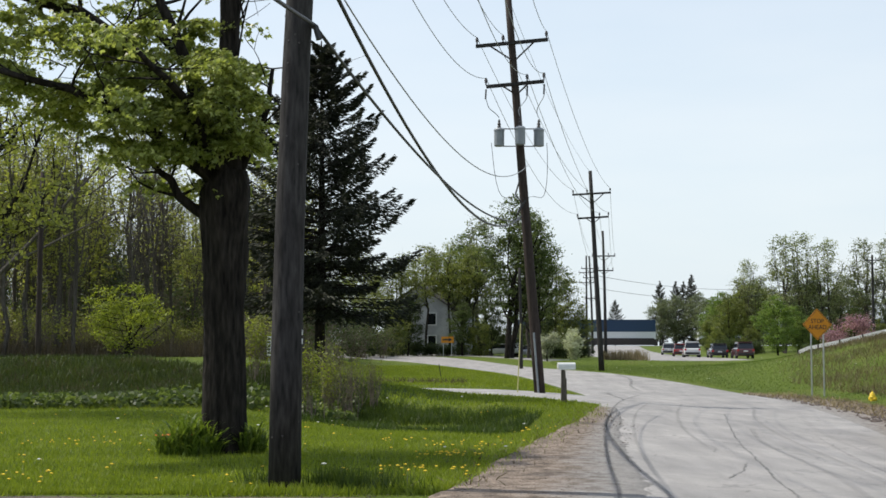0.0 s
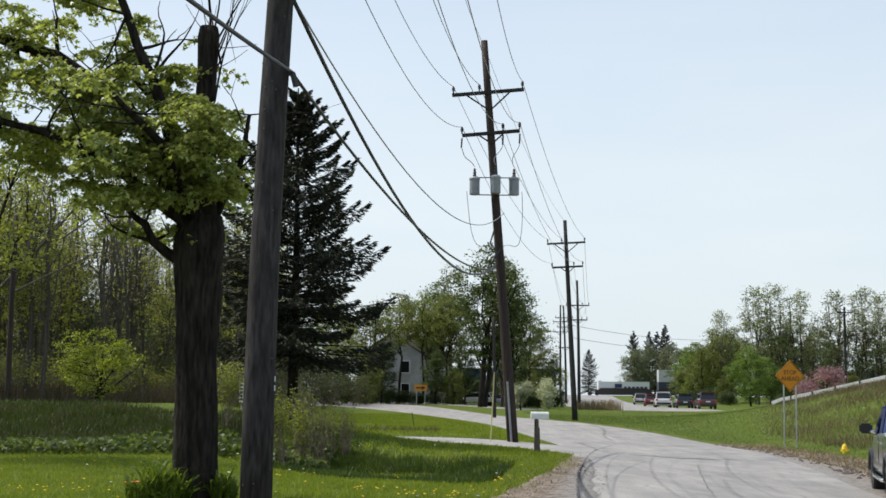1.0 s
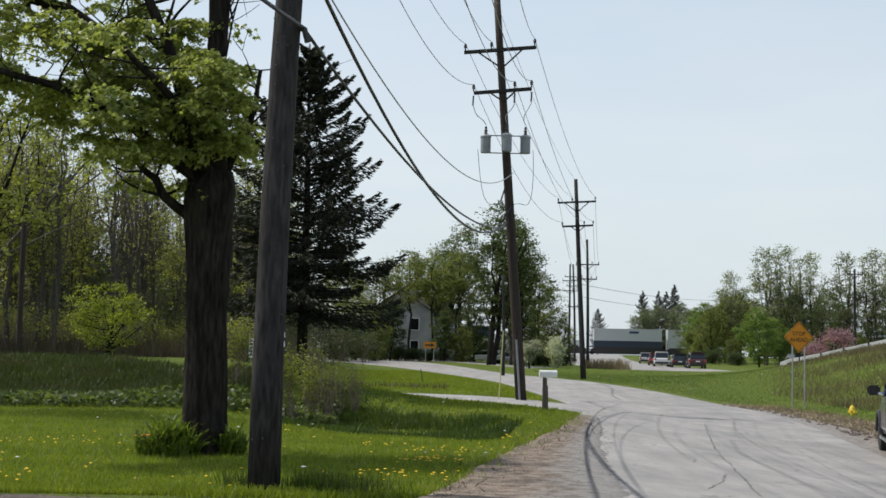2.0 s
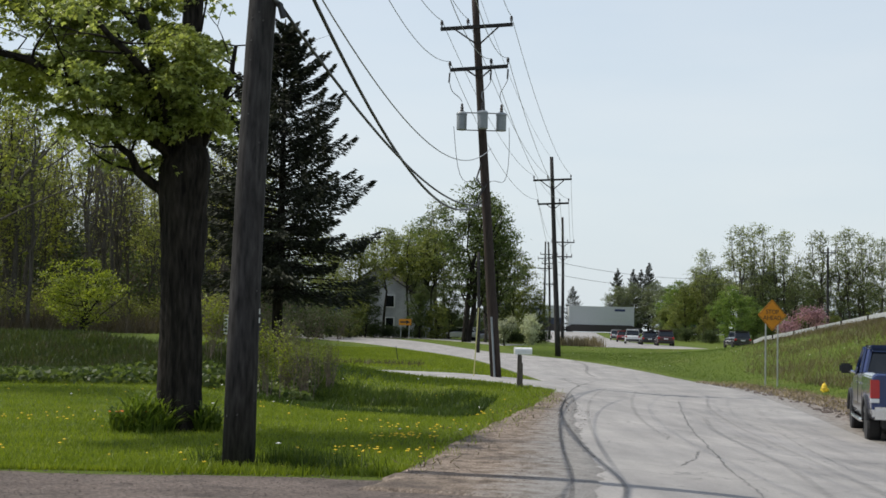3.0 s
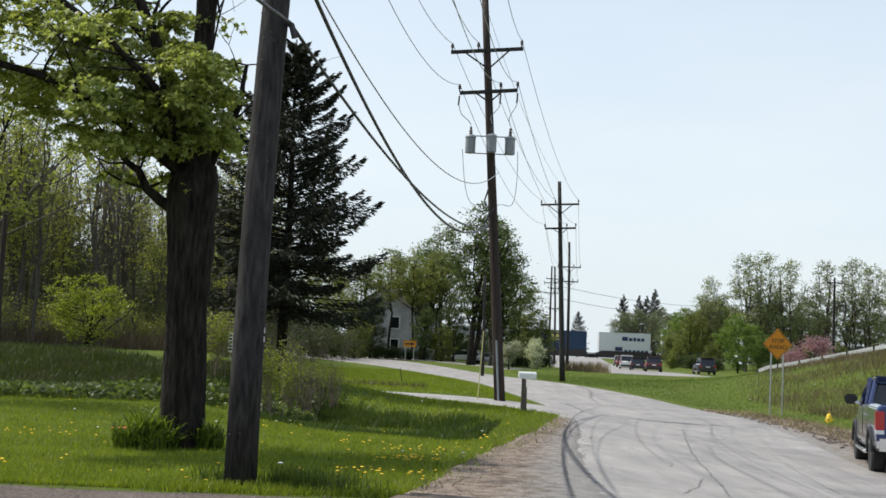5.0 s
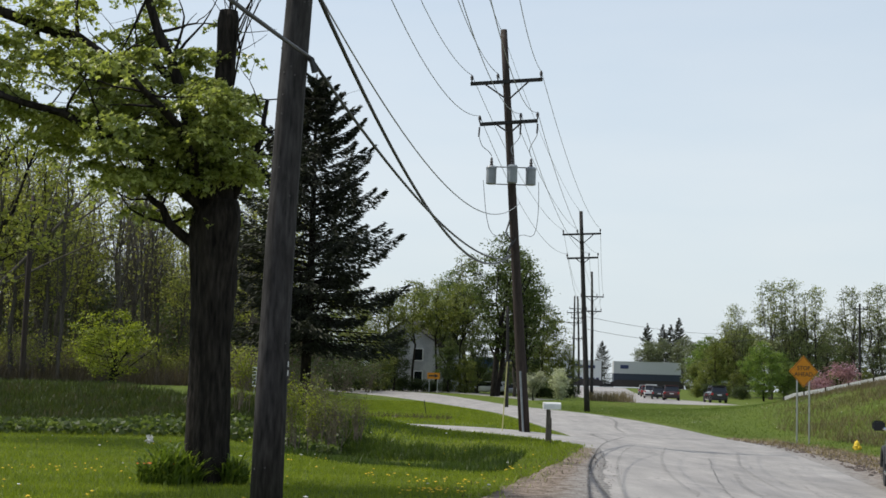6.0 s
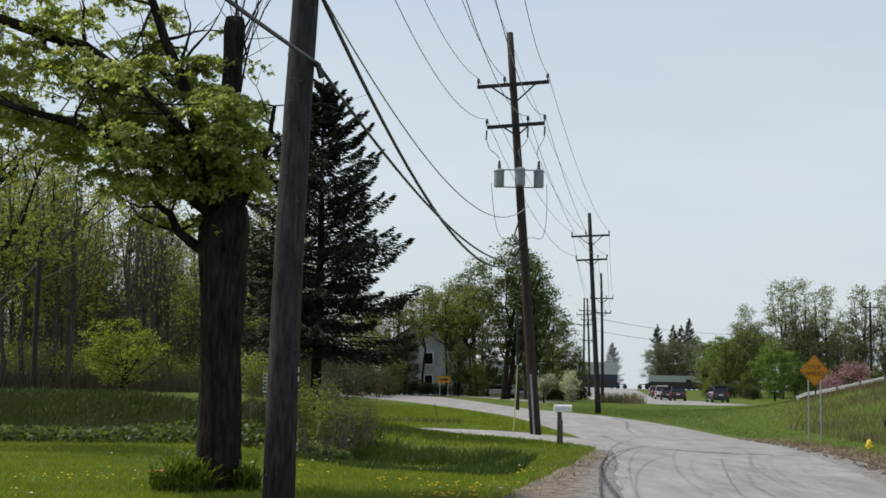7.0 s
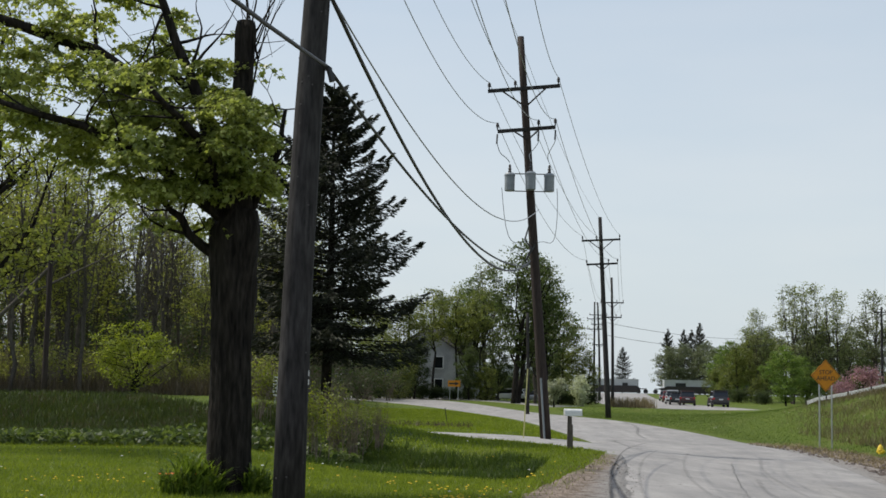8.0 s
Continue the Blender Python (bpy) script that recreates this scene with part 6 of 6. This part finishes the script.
lawn_ok = lambda x, y: x < shoulder_x(y)
growth("lawn_grass", blades_mesh("lawn_grass", scatter(190000, -12.0, 4.2, 14.75, 36, lawn_ok, 0, 0.7), 0.055, rngg, 0.012, 0.5), BLADE, "short bright mown lawn grass blades", "grass")
edge = scatter(9000, -9, 0.4, 14.55, 15.2, lawn_ok, 0.2)
growth("edge_grass", blades_mesh("edge_grass", edge, 0.10, rngg, 0.012, 0.5), BLADE, "ragged grass fringe along the gravel road", "grass")


fringe = scatter(26000, -0.6, 5.2, 14.7, 40, lambda x, y: np.abs(x - shoulder_x(y) - 0.10 - 0.16 * np.sin(y * 2.3) * np.sin(y * 0.9)) < 0.22 * np.abs(rngg.normal(size=len(x))), -0.5) + (0, 0, 0.03)
growth("fringe_grass", blades_mesh("fringe_grass", fringe, 0.085, rngg, 0.013, 0.6), BLADE, "straggling grass along the dirt shoulder", "grass")


def clump(cx, cy, r, n):
    p = rngg.normal(size=(n, 2)) * r + (cx, cy)
    return np.stack([p[:, 0], p[:, 1], land(p[:, 0], p[:, 1])], 1)


tall = np.concatenate([clump(NX + 0.50, NY + 0.25, 0.16, 520), clump(NX + 0.95, NY - 0.05, 0.24, 420), clump(NX - 0.35, NY + 0.35, 0.12, 120)])
growth("tall_grass", blades_mesh("tall_grass", tall, 0.20, rngg, 0.014, 0.4), DARK_BLADE, "uncut tall grass round the pole foot", "grass")
# long swale grass, in dark blades that also paint the trees' shade
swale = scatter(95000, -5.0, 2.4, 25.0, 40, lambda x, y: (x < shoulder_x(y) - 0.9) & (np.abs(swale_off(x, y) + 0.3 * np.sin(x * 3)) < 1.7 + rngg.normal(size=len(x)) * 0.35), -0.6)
growth("swale_grass", blades_mesh("swale_grass", swale, 0.16, rngg, 0.022, 0.5), DARK_BLADE, "long grass in the swale, its dark green partly painted tree shade", "grass")
bank = scatter(90000, -26, -4.2, 36.6, 49.5, None, -1.3)
growth("bank_grass", blades_mesh("bank_grass", bank, 0.27, rngg, 0.035, 0.45), BANK_BLADE, "rough dark uncut grass on the bank", "grass")
brown = scatter(13000, -26, -5, 38, 48, None, 0.3)
growth("bank_weeds", blades_mesh("bank_weeds", brown, 0.30, rngg, 0.03, 0.45), WEED, "dry brown weeds standing in the bank grass", "weeds")
verge = scatter(110000, -9, 4.8, 36, 104, lambda x, y: (x < shoulder_x(y)) & ~((y > 43.5 - 0.55 * x) & (y < 50.5 - 0.55 * x) & (x > -6)))
growth("verge_grass", blades_mesh("verge_grass", verge, 0.08, rngg, 0.03, 0.5), BLADE, "bright verge grass beside the driveway", "grass")
patch = scatter(2600, -5.5, 1.0, 55, 64, lambda x, y: (np.abs(y + 0.5 * x - 58.5) < 1.2 + rngg.normal(size=len(x)) * 0.5), 0.0)
growth("verge_weeds", blades_mesh("verge_weeds", patch, 0.22, rngg, 0.025, 0.5), WEED, "patch of dry brown weeds in the verge", "weeds")
slope = scatter(90000, 9, 31, 46, 116, lambda x, y: (x > np.interp(y, [40, 50, 60, 68, 76, 92, 116], [14.6, 15.2, 13.3, 12.3, 10.6, 8.1, 4.5])) & (x < np.interp(y, [46, 70, 86, 98, 108, 116], [32, 30.4, 28.4, 25.9, 20.6, 15])))
growth("slope_grass", blades_mesh("slope_grass", slope, 0.05, rngg, 0.022, 0.6), VERGE_BLADE, "green uncut grass on the road embankment", "grass")
straw = scatter(80000, 16.5, 30, 50, 84, lambda x, y: rngg.uniform(0, 1, len(x)) < 0.9 * ease(x - 0.30 * y, -4.5, 2.0) * (1 - ease(x, 23, 28)) * (0.55 + 0.45 * np.sin(x * 0.9 + y * 0.23) * np.sin(y * 0.37)), 0)
growth("straw_grass", blades_mesh("straw_grass", straw, 0.26, rngg, 0.018, 0.5), TAN_WEED, "dry brown grass and weeds on the embankment", "grass")
reeds = scatter(900, 15.8, 19.6, 128, 136)
growth("reeds", blades_mesh("reeds", reeds, 0.85, rngg, 0.06, 0.22), STRAW, "dry pale reeds beside the far road", "reeds")
wood_edge = scatter(22000, -45, -6, 71, 84, None, -0.2)
growth("wood_edge_grass", blades_mesh("wood_edge_grass", wood_edge, 0.8, rngg, 0.035, 0.35), WEED, "dry brown weeds along the edge of the wood", "weeds")

# broad-leaved plants in a row at the foot of the bank
cover = scatter(9000, -24, -2.2, 34.2, 36.8, None, -1.0)
cover[:, 2] += rngg.uniform(0.02, 0.34, len(cover))
growth("ground_cover", leaf_cloud("ground_cover", cover, 0.17, rngg, 0.1, 0.7), GREEN_LEAF, "row of low broad-leaved green plants", "plants")

# the clump of day lilies round the maple's foot
MX, MY = -3.30, 20.51


def arching(n, cx, cy, r, h):
    """Long strap leaves that arch out and over."""
    g = Geo()
    for _ in range(n):
        w, d = rngg.uniform(0, 6.28), r * rngg.uniform(0.1, 1) ** 0.6
        bx, by = cx + math.cos(w) * d, cy + math.sin(w) * d
        bz = float(land(bx, by))
        o = rngg.uniform(0, 6.28)
        k, hh = rngg.uniform(0.1, 0.45), h * rngg.uniform(0.35, 1.15) * (1.1 - 0.6 * d / r)
        sx, sy = -math.sin(o) * 0.014, math.cos(o) * 0.014
        n0 = len(g.v)
        for s, wd in ((0, 1), (0.45, 1), (0.8, 0.8), (1.0, 0.15)):
            px, py = bx + math.cos(o) * k * s * s, by + math.sin(o) * k * s * s
            pz = bz + hh * (s - 0.35 * s**3)
            g.v += [(px - sx * wd, py - sy * wd, pz), (px + sx * wd, py + sy * wd, pz)]
        for i in range(3):
            g.f.append((n0 + 2 * i, n0 + 2 * i + 1, n0 + 2 * i + 3, n0 + 2 * i + 2))
    return g


lily = tagged(part("day_lily_clump", arching(800, MX - 0.42, MY - 0.35, 0.48, 0.95), LILY_LEAF), "clump of green strap-leaved day lilies at the maple's foot", "plants", kind="stuff")
tagged(part("day_lily_clump", arching(260, MX + 0.44, MY - 0.1, 0.22, 0.75), LILY_LEAF), "clump of green strap-leaved day lilies at the maple's foot", "plants", kind="stuff")


def flower_heads(places, r, name, material, label):
    n = len(places)
    v, f = [], []
    for i, (x, y, z) in enumerate(places):
        k = r * rngg.uniform(0.7, 1.25)
        n0 = len(v)
        v.append((x, y, z + k * 0.45))
        v += [(x + k * math.cos(a), y + k * math.sin(a), z + 0.1 * k) for a in np.arange(6) * math.pi / 3]
        v.append((x, y, z - k * 0.4))
        for j in range(6):
            f.append((n0, n0 + 1 + j, n0 + 1 + (j + 1) % 6))
            f.append((n0 + 7, n0 + 1 + (j + 1) % 6, n0 + 1 + j))
    g = Geo()
    g.v, g.f = v, f
    tagged(part(name, g, material), label, "flowers", kind="stuff")


DANDELION = plain("dandelion_yellow", (0.75, 0.50, 0.02), 0.8)
SEED_HEAD = plain("seed_head_white", (0.62, 0.62, 0.58), 0.9)
yellow = np.concatenate([scatter(260, -8.5, 3.0, 15.0, 34, lawn_ok, 0.3), clump(0.05, 19.6, 0.30, 34) * (1, 1, 1), clump(-0.35, 17.2, 0.35, 26), clump(-5.2, 16.3, 0.5, 22), clump(-5.9, 22.0, 0.5, 18), clump(0.5, 21.5, 0.3, 16), clump(1.6, 27.0, 0.5, 16), clump(-0.6, 22.8, 0.3, 10)])
yellow[:, 2] += rngg.uniform(0.05, 0.10, len(yellow))
flower_heads(yellow, 0.024, "dandelion_flowers", DANDELION, "yellow dandelion heads in the lawn")
white = np.concatenate([scatter(24, -8.5, 3.0, 16.0, 40, lawn_ok), scatter(50, 6, 22, 62, 100, lambda x, y: x > np.interp(y, [62, 76, 92, 100], [13, 11, 8.5, 7]))])
white[:, 2] += rngg.uniform(0.10, 0.2, len(white))
flower_heads(white, 0.030, "dandelion_seed_heads", SEED_HEAD, "white dandelion seed heads in the grass")
flower_heads(clump(MX - 0.75, MY - 0.5, 0.12, 12) + (0, 0, 0.3), 0.022, "garden_flowers", plain("orange_petals", (0.75, 0.22, 0.03), 0.7), "small orange and yellow garden flowers among the lilies")


def pebbles(places, size, name, label):
    g = Geo()
    for x, y, z in places:
        k = size * rngg.uniform(0.4, 1.5)
        n0 = len(g.v)
        a = rngg.uniform(0, 6.28)
        ring = [(x + k * math.cos(a + j * 1.571) * rngg.uniform(0.7, 1.2), y + k * math.sin(a + j * 1.571) * rngg.uniform(0.7, 1.2), z + k * 0.15) for j in range(4)]
        g.v += ring + [(x, y, z + k * 0.75), (x, y, z - k * 0.5)]
        g.f += [(n0 + j, n0 + (j + 1) % 4, n0 + 4) for j in range(4)] + [(n0 + (j + 1) % 4, n0 + j, n0 + 5) for j in range(4)]
    tagged(part(name, g, GRAVEL), label, "stones", kind="stuff")


pebbles(scatter(5200, -6.5, 1.6, 9.0, 14.5) + (0, 0, 0.03), 0.008, "loose_gravel", "loose grey stones on the gravel road")
pebbles(scatter(1800, -0.3, 4.0, 13.6, 34, lambda x, y: (x > shoulder_x(y)) & (x < shoulder_x(y) + 1.6)) + (0, 0, 0.062), 0.011, "shoulder_stones", "loose brown stones and clods on the road shoulder")
pebbles(scatter(1600, 9.6, 14.6, 26, 56, lambda x, y: np.abs(x - np.interp(y, [26, 40, 51, 56], [11.0, 13.2, 14.0, 13.6])) < 1.2) + (0, 0, 0.035), 0.06, "verge_clods", "brown clods and broken sods on the dirt verge")


def crack(points, width, seed):
    """A jagged tarred crack along a line in the road."""
    r = np.random.default_rng(seed)
    line = along(points, 0.12)
    line += np.cumsum(r.normal(size=line.shape) * 0.012, axis=0) * 0.6 + r.normal(size=line.shape) * 0.012
    d = np.gradient(line, axis=0)
    n = np.stack([-d[:, 1], d[:, 0]], 1) / (np.linalg.norm(d, axis=1)[:, None] + 1e-9)
    w = (width * r.uniform(0.15, 1.0, len(line)) ** 1.5)[:, None]
    a, b = line + n * w, line - n * w
    z = land(line[:, 0], line[:, 1]) + 0.056
    v = np.concatenate([np.c_[a, z], np.c_[b, z]])
    k = np.arange(len(line) - 1)
    me = raw_mesh("road_crack", v, np.stack([k, k + 1, k + 1 + len(line), k + len(line)], 1))
    me.materials.append(RUBBER_MARK)
    tagged(new("road_crack", me), "dark jagged crack in the road surface", "road crack", "cracks in the road", "stuff")


for i, (pts, w) in enumerate((
    ([(8.2, 39.7), (7.0, 33.5), (5.5, 25.1), (4.63, 19.6), (4.03, 16.0), (3.71, 13.9), (3.25, 11.4)], 0.018),
    ([(3.5, 16.8), (3.87, 17.8), (4.46, 19.9)], 0.016),
    ([(2.84, 15.0), (3.06, 15.05), (3.29, 15.1), (3.5, 15.4)], 0.010),
    ([(2.25, 11.6), (2.63, 12.05), (2.93, 12.3)], 0.010),
    ([(2.15, 11.2), (2.34, 10.95), (2.43, 10.6)], 0.010),
    ([(2.99, 11.45), (3.24, 11.5), (3.4, 10.9)], 0.014),
    ([(2.2, 24.5), (2.94, 24.9), (3.6, 25.0)], 0.030),
    ([(4.28, 21.6), (4.5, 22.5), (4.45, 24.0)], 0.012),
    ([(8.2, 30), (7.2, 24), (6.4, 19)], 0.008),
    ([(5.97, 45.3), (8.34, 56.0), (10.6, 55.0), (12.0, 52.4)], 0.022),
)):
    crack(pts, w, 300 + i)


def shadow_tyre_mark(points, width, dark, seed):
    """A band of painted wire shadow and tyre rubber on the road; dark gives how thick the film lies in its middle."""
    r = np.random.default_rng(seed)
    line = along(points, 0.25)
    n = len(line)
    d = np.gradient(line, axis=0)
    side = np.stack([-d[:, 1], d[:, 0]], 1) / (np.linalg.norm(d, axis=1)[:, None] + 1e-9)
    w = width * np.convolve(r.uniform(0.7, 1.3, n + 4), np.ones(5) / 5, "valid")[:n, None]
    film = dark * np.convolve(r.uniform(0.55, 1.25, n + 4), np.ones(5) / 5, "valid")[:n] * np.clip(np.minimum(np.arange(n), np.arange(n)[::-1]) / 8, 0, 1)
    rows, value = [], []
    for k, a in ((-1, 0.0), (-0.45, 0.85), (0.45, 0.85), (1, 0.0)):
        q = line + side * w * k
        rows.append(np.c_[q, land(q[:, 0], q[:, 1]) + 0.068])
        value.append(film * a)
    i, j = np.meshgrid(np.arange(n - 1), np.arange(3), indexing="ij")
    q = (j * n + i).ravel()
    me = raw_mesh("shadow_tyre_mark", np.concatenate(rows), np.stack([q, q + 1, q + n + 1, q + n], 1))
    me.attributes.new("across", "FLOAT", "POINT").data.foreach_set("value", np.concatenate(value).astype(np.float32))
    me.materials.append(SHADOW_TYRE_MARK)
    tagged(new("shadow_tyre_mark", me), "dark curved band of painted wire shadow and tyre rubber on the pale road", "tyre mark", "tyre marks on the road", "stuff")


# the first six bands paint the cast shadows of the cables and wires
for i, (pts, w, dark) in enumerate((
    ([(0.7, 8.0), (1.15, 10.2), (1.48, 11.8), (1.83, 14.2), (2.16, 17.7), (2.82, 23.8), (4.07, 33.2), (5.97, 45.3), (8.0, 55.0)], 0.034, 0.55),
    ([(1.2, 8.6), (1.57, 10.5), (1.95, 11.9), (2.30, 13.7), (2.41, 15.1), (2.49, 17.4), (2.75, 21.5), (3.11, 25.8), (4.2, 34.0)], 0.034, 0.55),
    ([(2.5, 15.4), (2.6, 16.7), (2.96, 20.4), (3.73, 26.7), (5.44, 37.8), (7.25, 47.2)], 0.045, 0.22),
    ([(4.28, 21.6), (4.78, 26.5), (6.22, 36.2), (8.16, 46.6)], 0.06, 0.20),
    ([(5.2, 13.0), (5.76, 16.9), (6.16, 20.4), (7.15, 28.8), (8.32, 36.1), (10.29, 45.3)], 0.07, 0.20),
    ([(4.3, 12.8), (4.68, 14.8), (5.3, 18.6), (5.5, 20.6), (5.9, 24.9), (7.2, 32.0)], 0.08, 0.20),
    ([(8.5, 58.0), (8.72, 62.9), (9.6, 70.0), (9.6, 76.0)], 0.09, 0.42),
    ([(5.97, 45.3), (8.34, 55.6), (10.3, 55.4), (11.9, 52.5), (11.7, 48.4)], 0.07, 0.30),
    ([(2.0, 24.6), (2.94, 24.9), (3.7, 25.0)], 0.06, 0.35),
    ([(7.0, 18.0), (7.6, 24.0), (8.8, 32.0), (10.4, 40.0)], 0.10, 0.12),
)):
    shadow_tyre_mark(pts, w, dark, 340 + i)

trash = scatter(2600, -0.4, 4.3, 15.0, 36, lambda x, y: np.abs(x - shoulder_x(y) - 0.25) < 0.35 * np.abs(rngg.normal(size=len(x))), 0) + (0, 0, 0.06)
growth("dead_stalks", blades_mesh("dead_stalks", trash, 0.06, rngg, 0.02, 1.6), WEED, "dead stalks and leaf litter along the road shoulder", "litter")
litter = scatter(5200, 9.8, 15.2, 27, 57, lambda x, y: np.abs(x - np.interp(y, [27, 40, 51, 57], [11.6, 13.4, 14.0, 13.2])) < 1.0, 0.0) + (0, 0, 0.04)
growth("dead_stalks", blades_mesh("dead_stalks", litter, 0.12, rngg, 0.035, 1.4), STRAW, "dead straw and litter on the dirt verge", "litter")


# ---- a tuft of seed fluff that drifts past on the wind ----
def fluff(rows):
    e = thing("seed_fluff", *rows[0][1:], 0, "white tuft of drifting seed fluff", "seed fluff")
    g = Geo()
    for _ in range(60):
        d = Vector(rngg.normal(size=3)).normalized() * rngg.uniform(0.010, 0.016)
        g.tube([(0, 0, 0), tuple(d)], [0.0012, 0.0022], 3)
    part("tuft", g, SEED_HEAD, e)
    movers.append((e, [(t, pose(x, y, z, 0, 0, 20 * t)) for t, x, y, z in rows]))


fluff([(0, -5.5, 5.2, 0.35), (3.0, -4.5, 5.0, 0.4), (4.6, -3.2, 4.8, 0.5), (6.0, -0.85, 4.2, 1.40), (6.3, -0.43, 4.0, 1.63), (6.5, -0.27, 4.0, 1.745), (6.75, 0.7, 3.9, 2.3), (7.0, 1.7, 3.8, 3.0), (8.0, 5.0, 3.6, 5.0)])


def motions():
    for ob, rows in movers:
        walk(ob, rows)


motions()
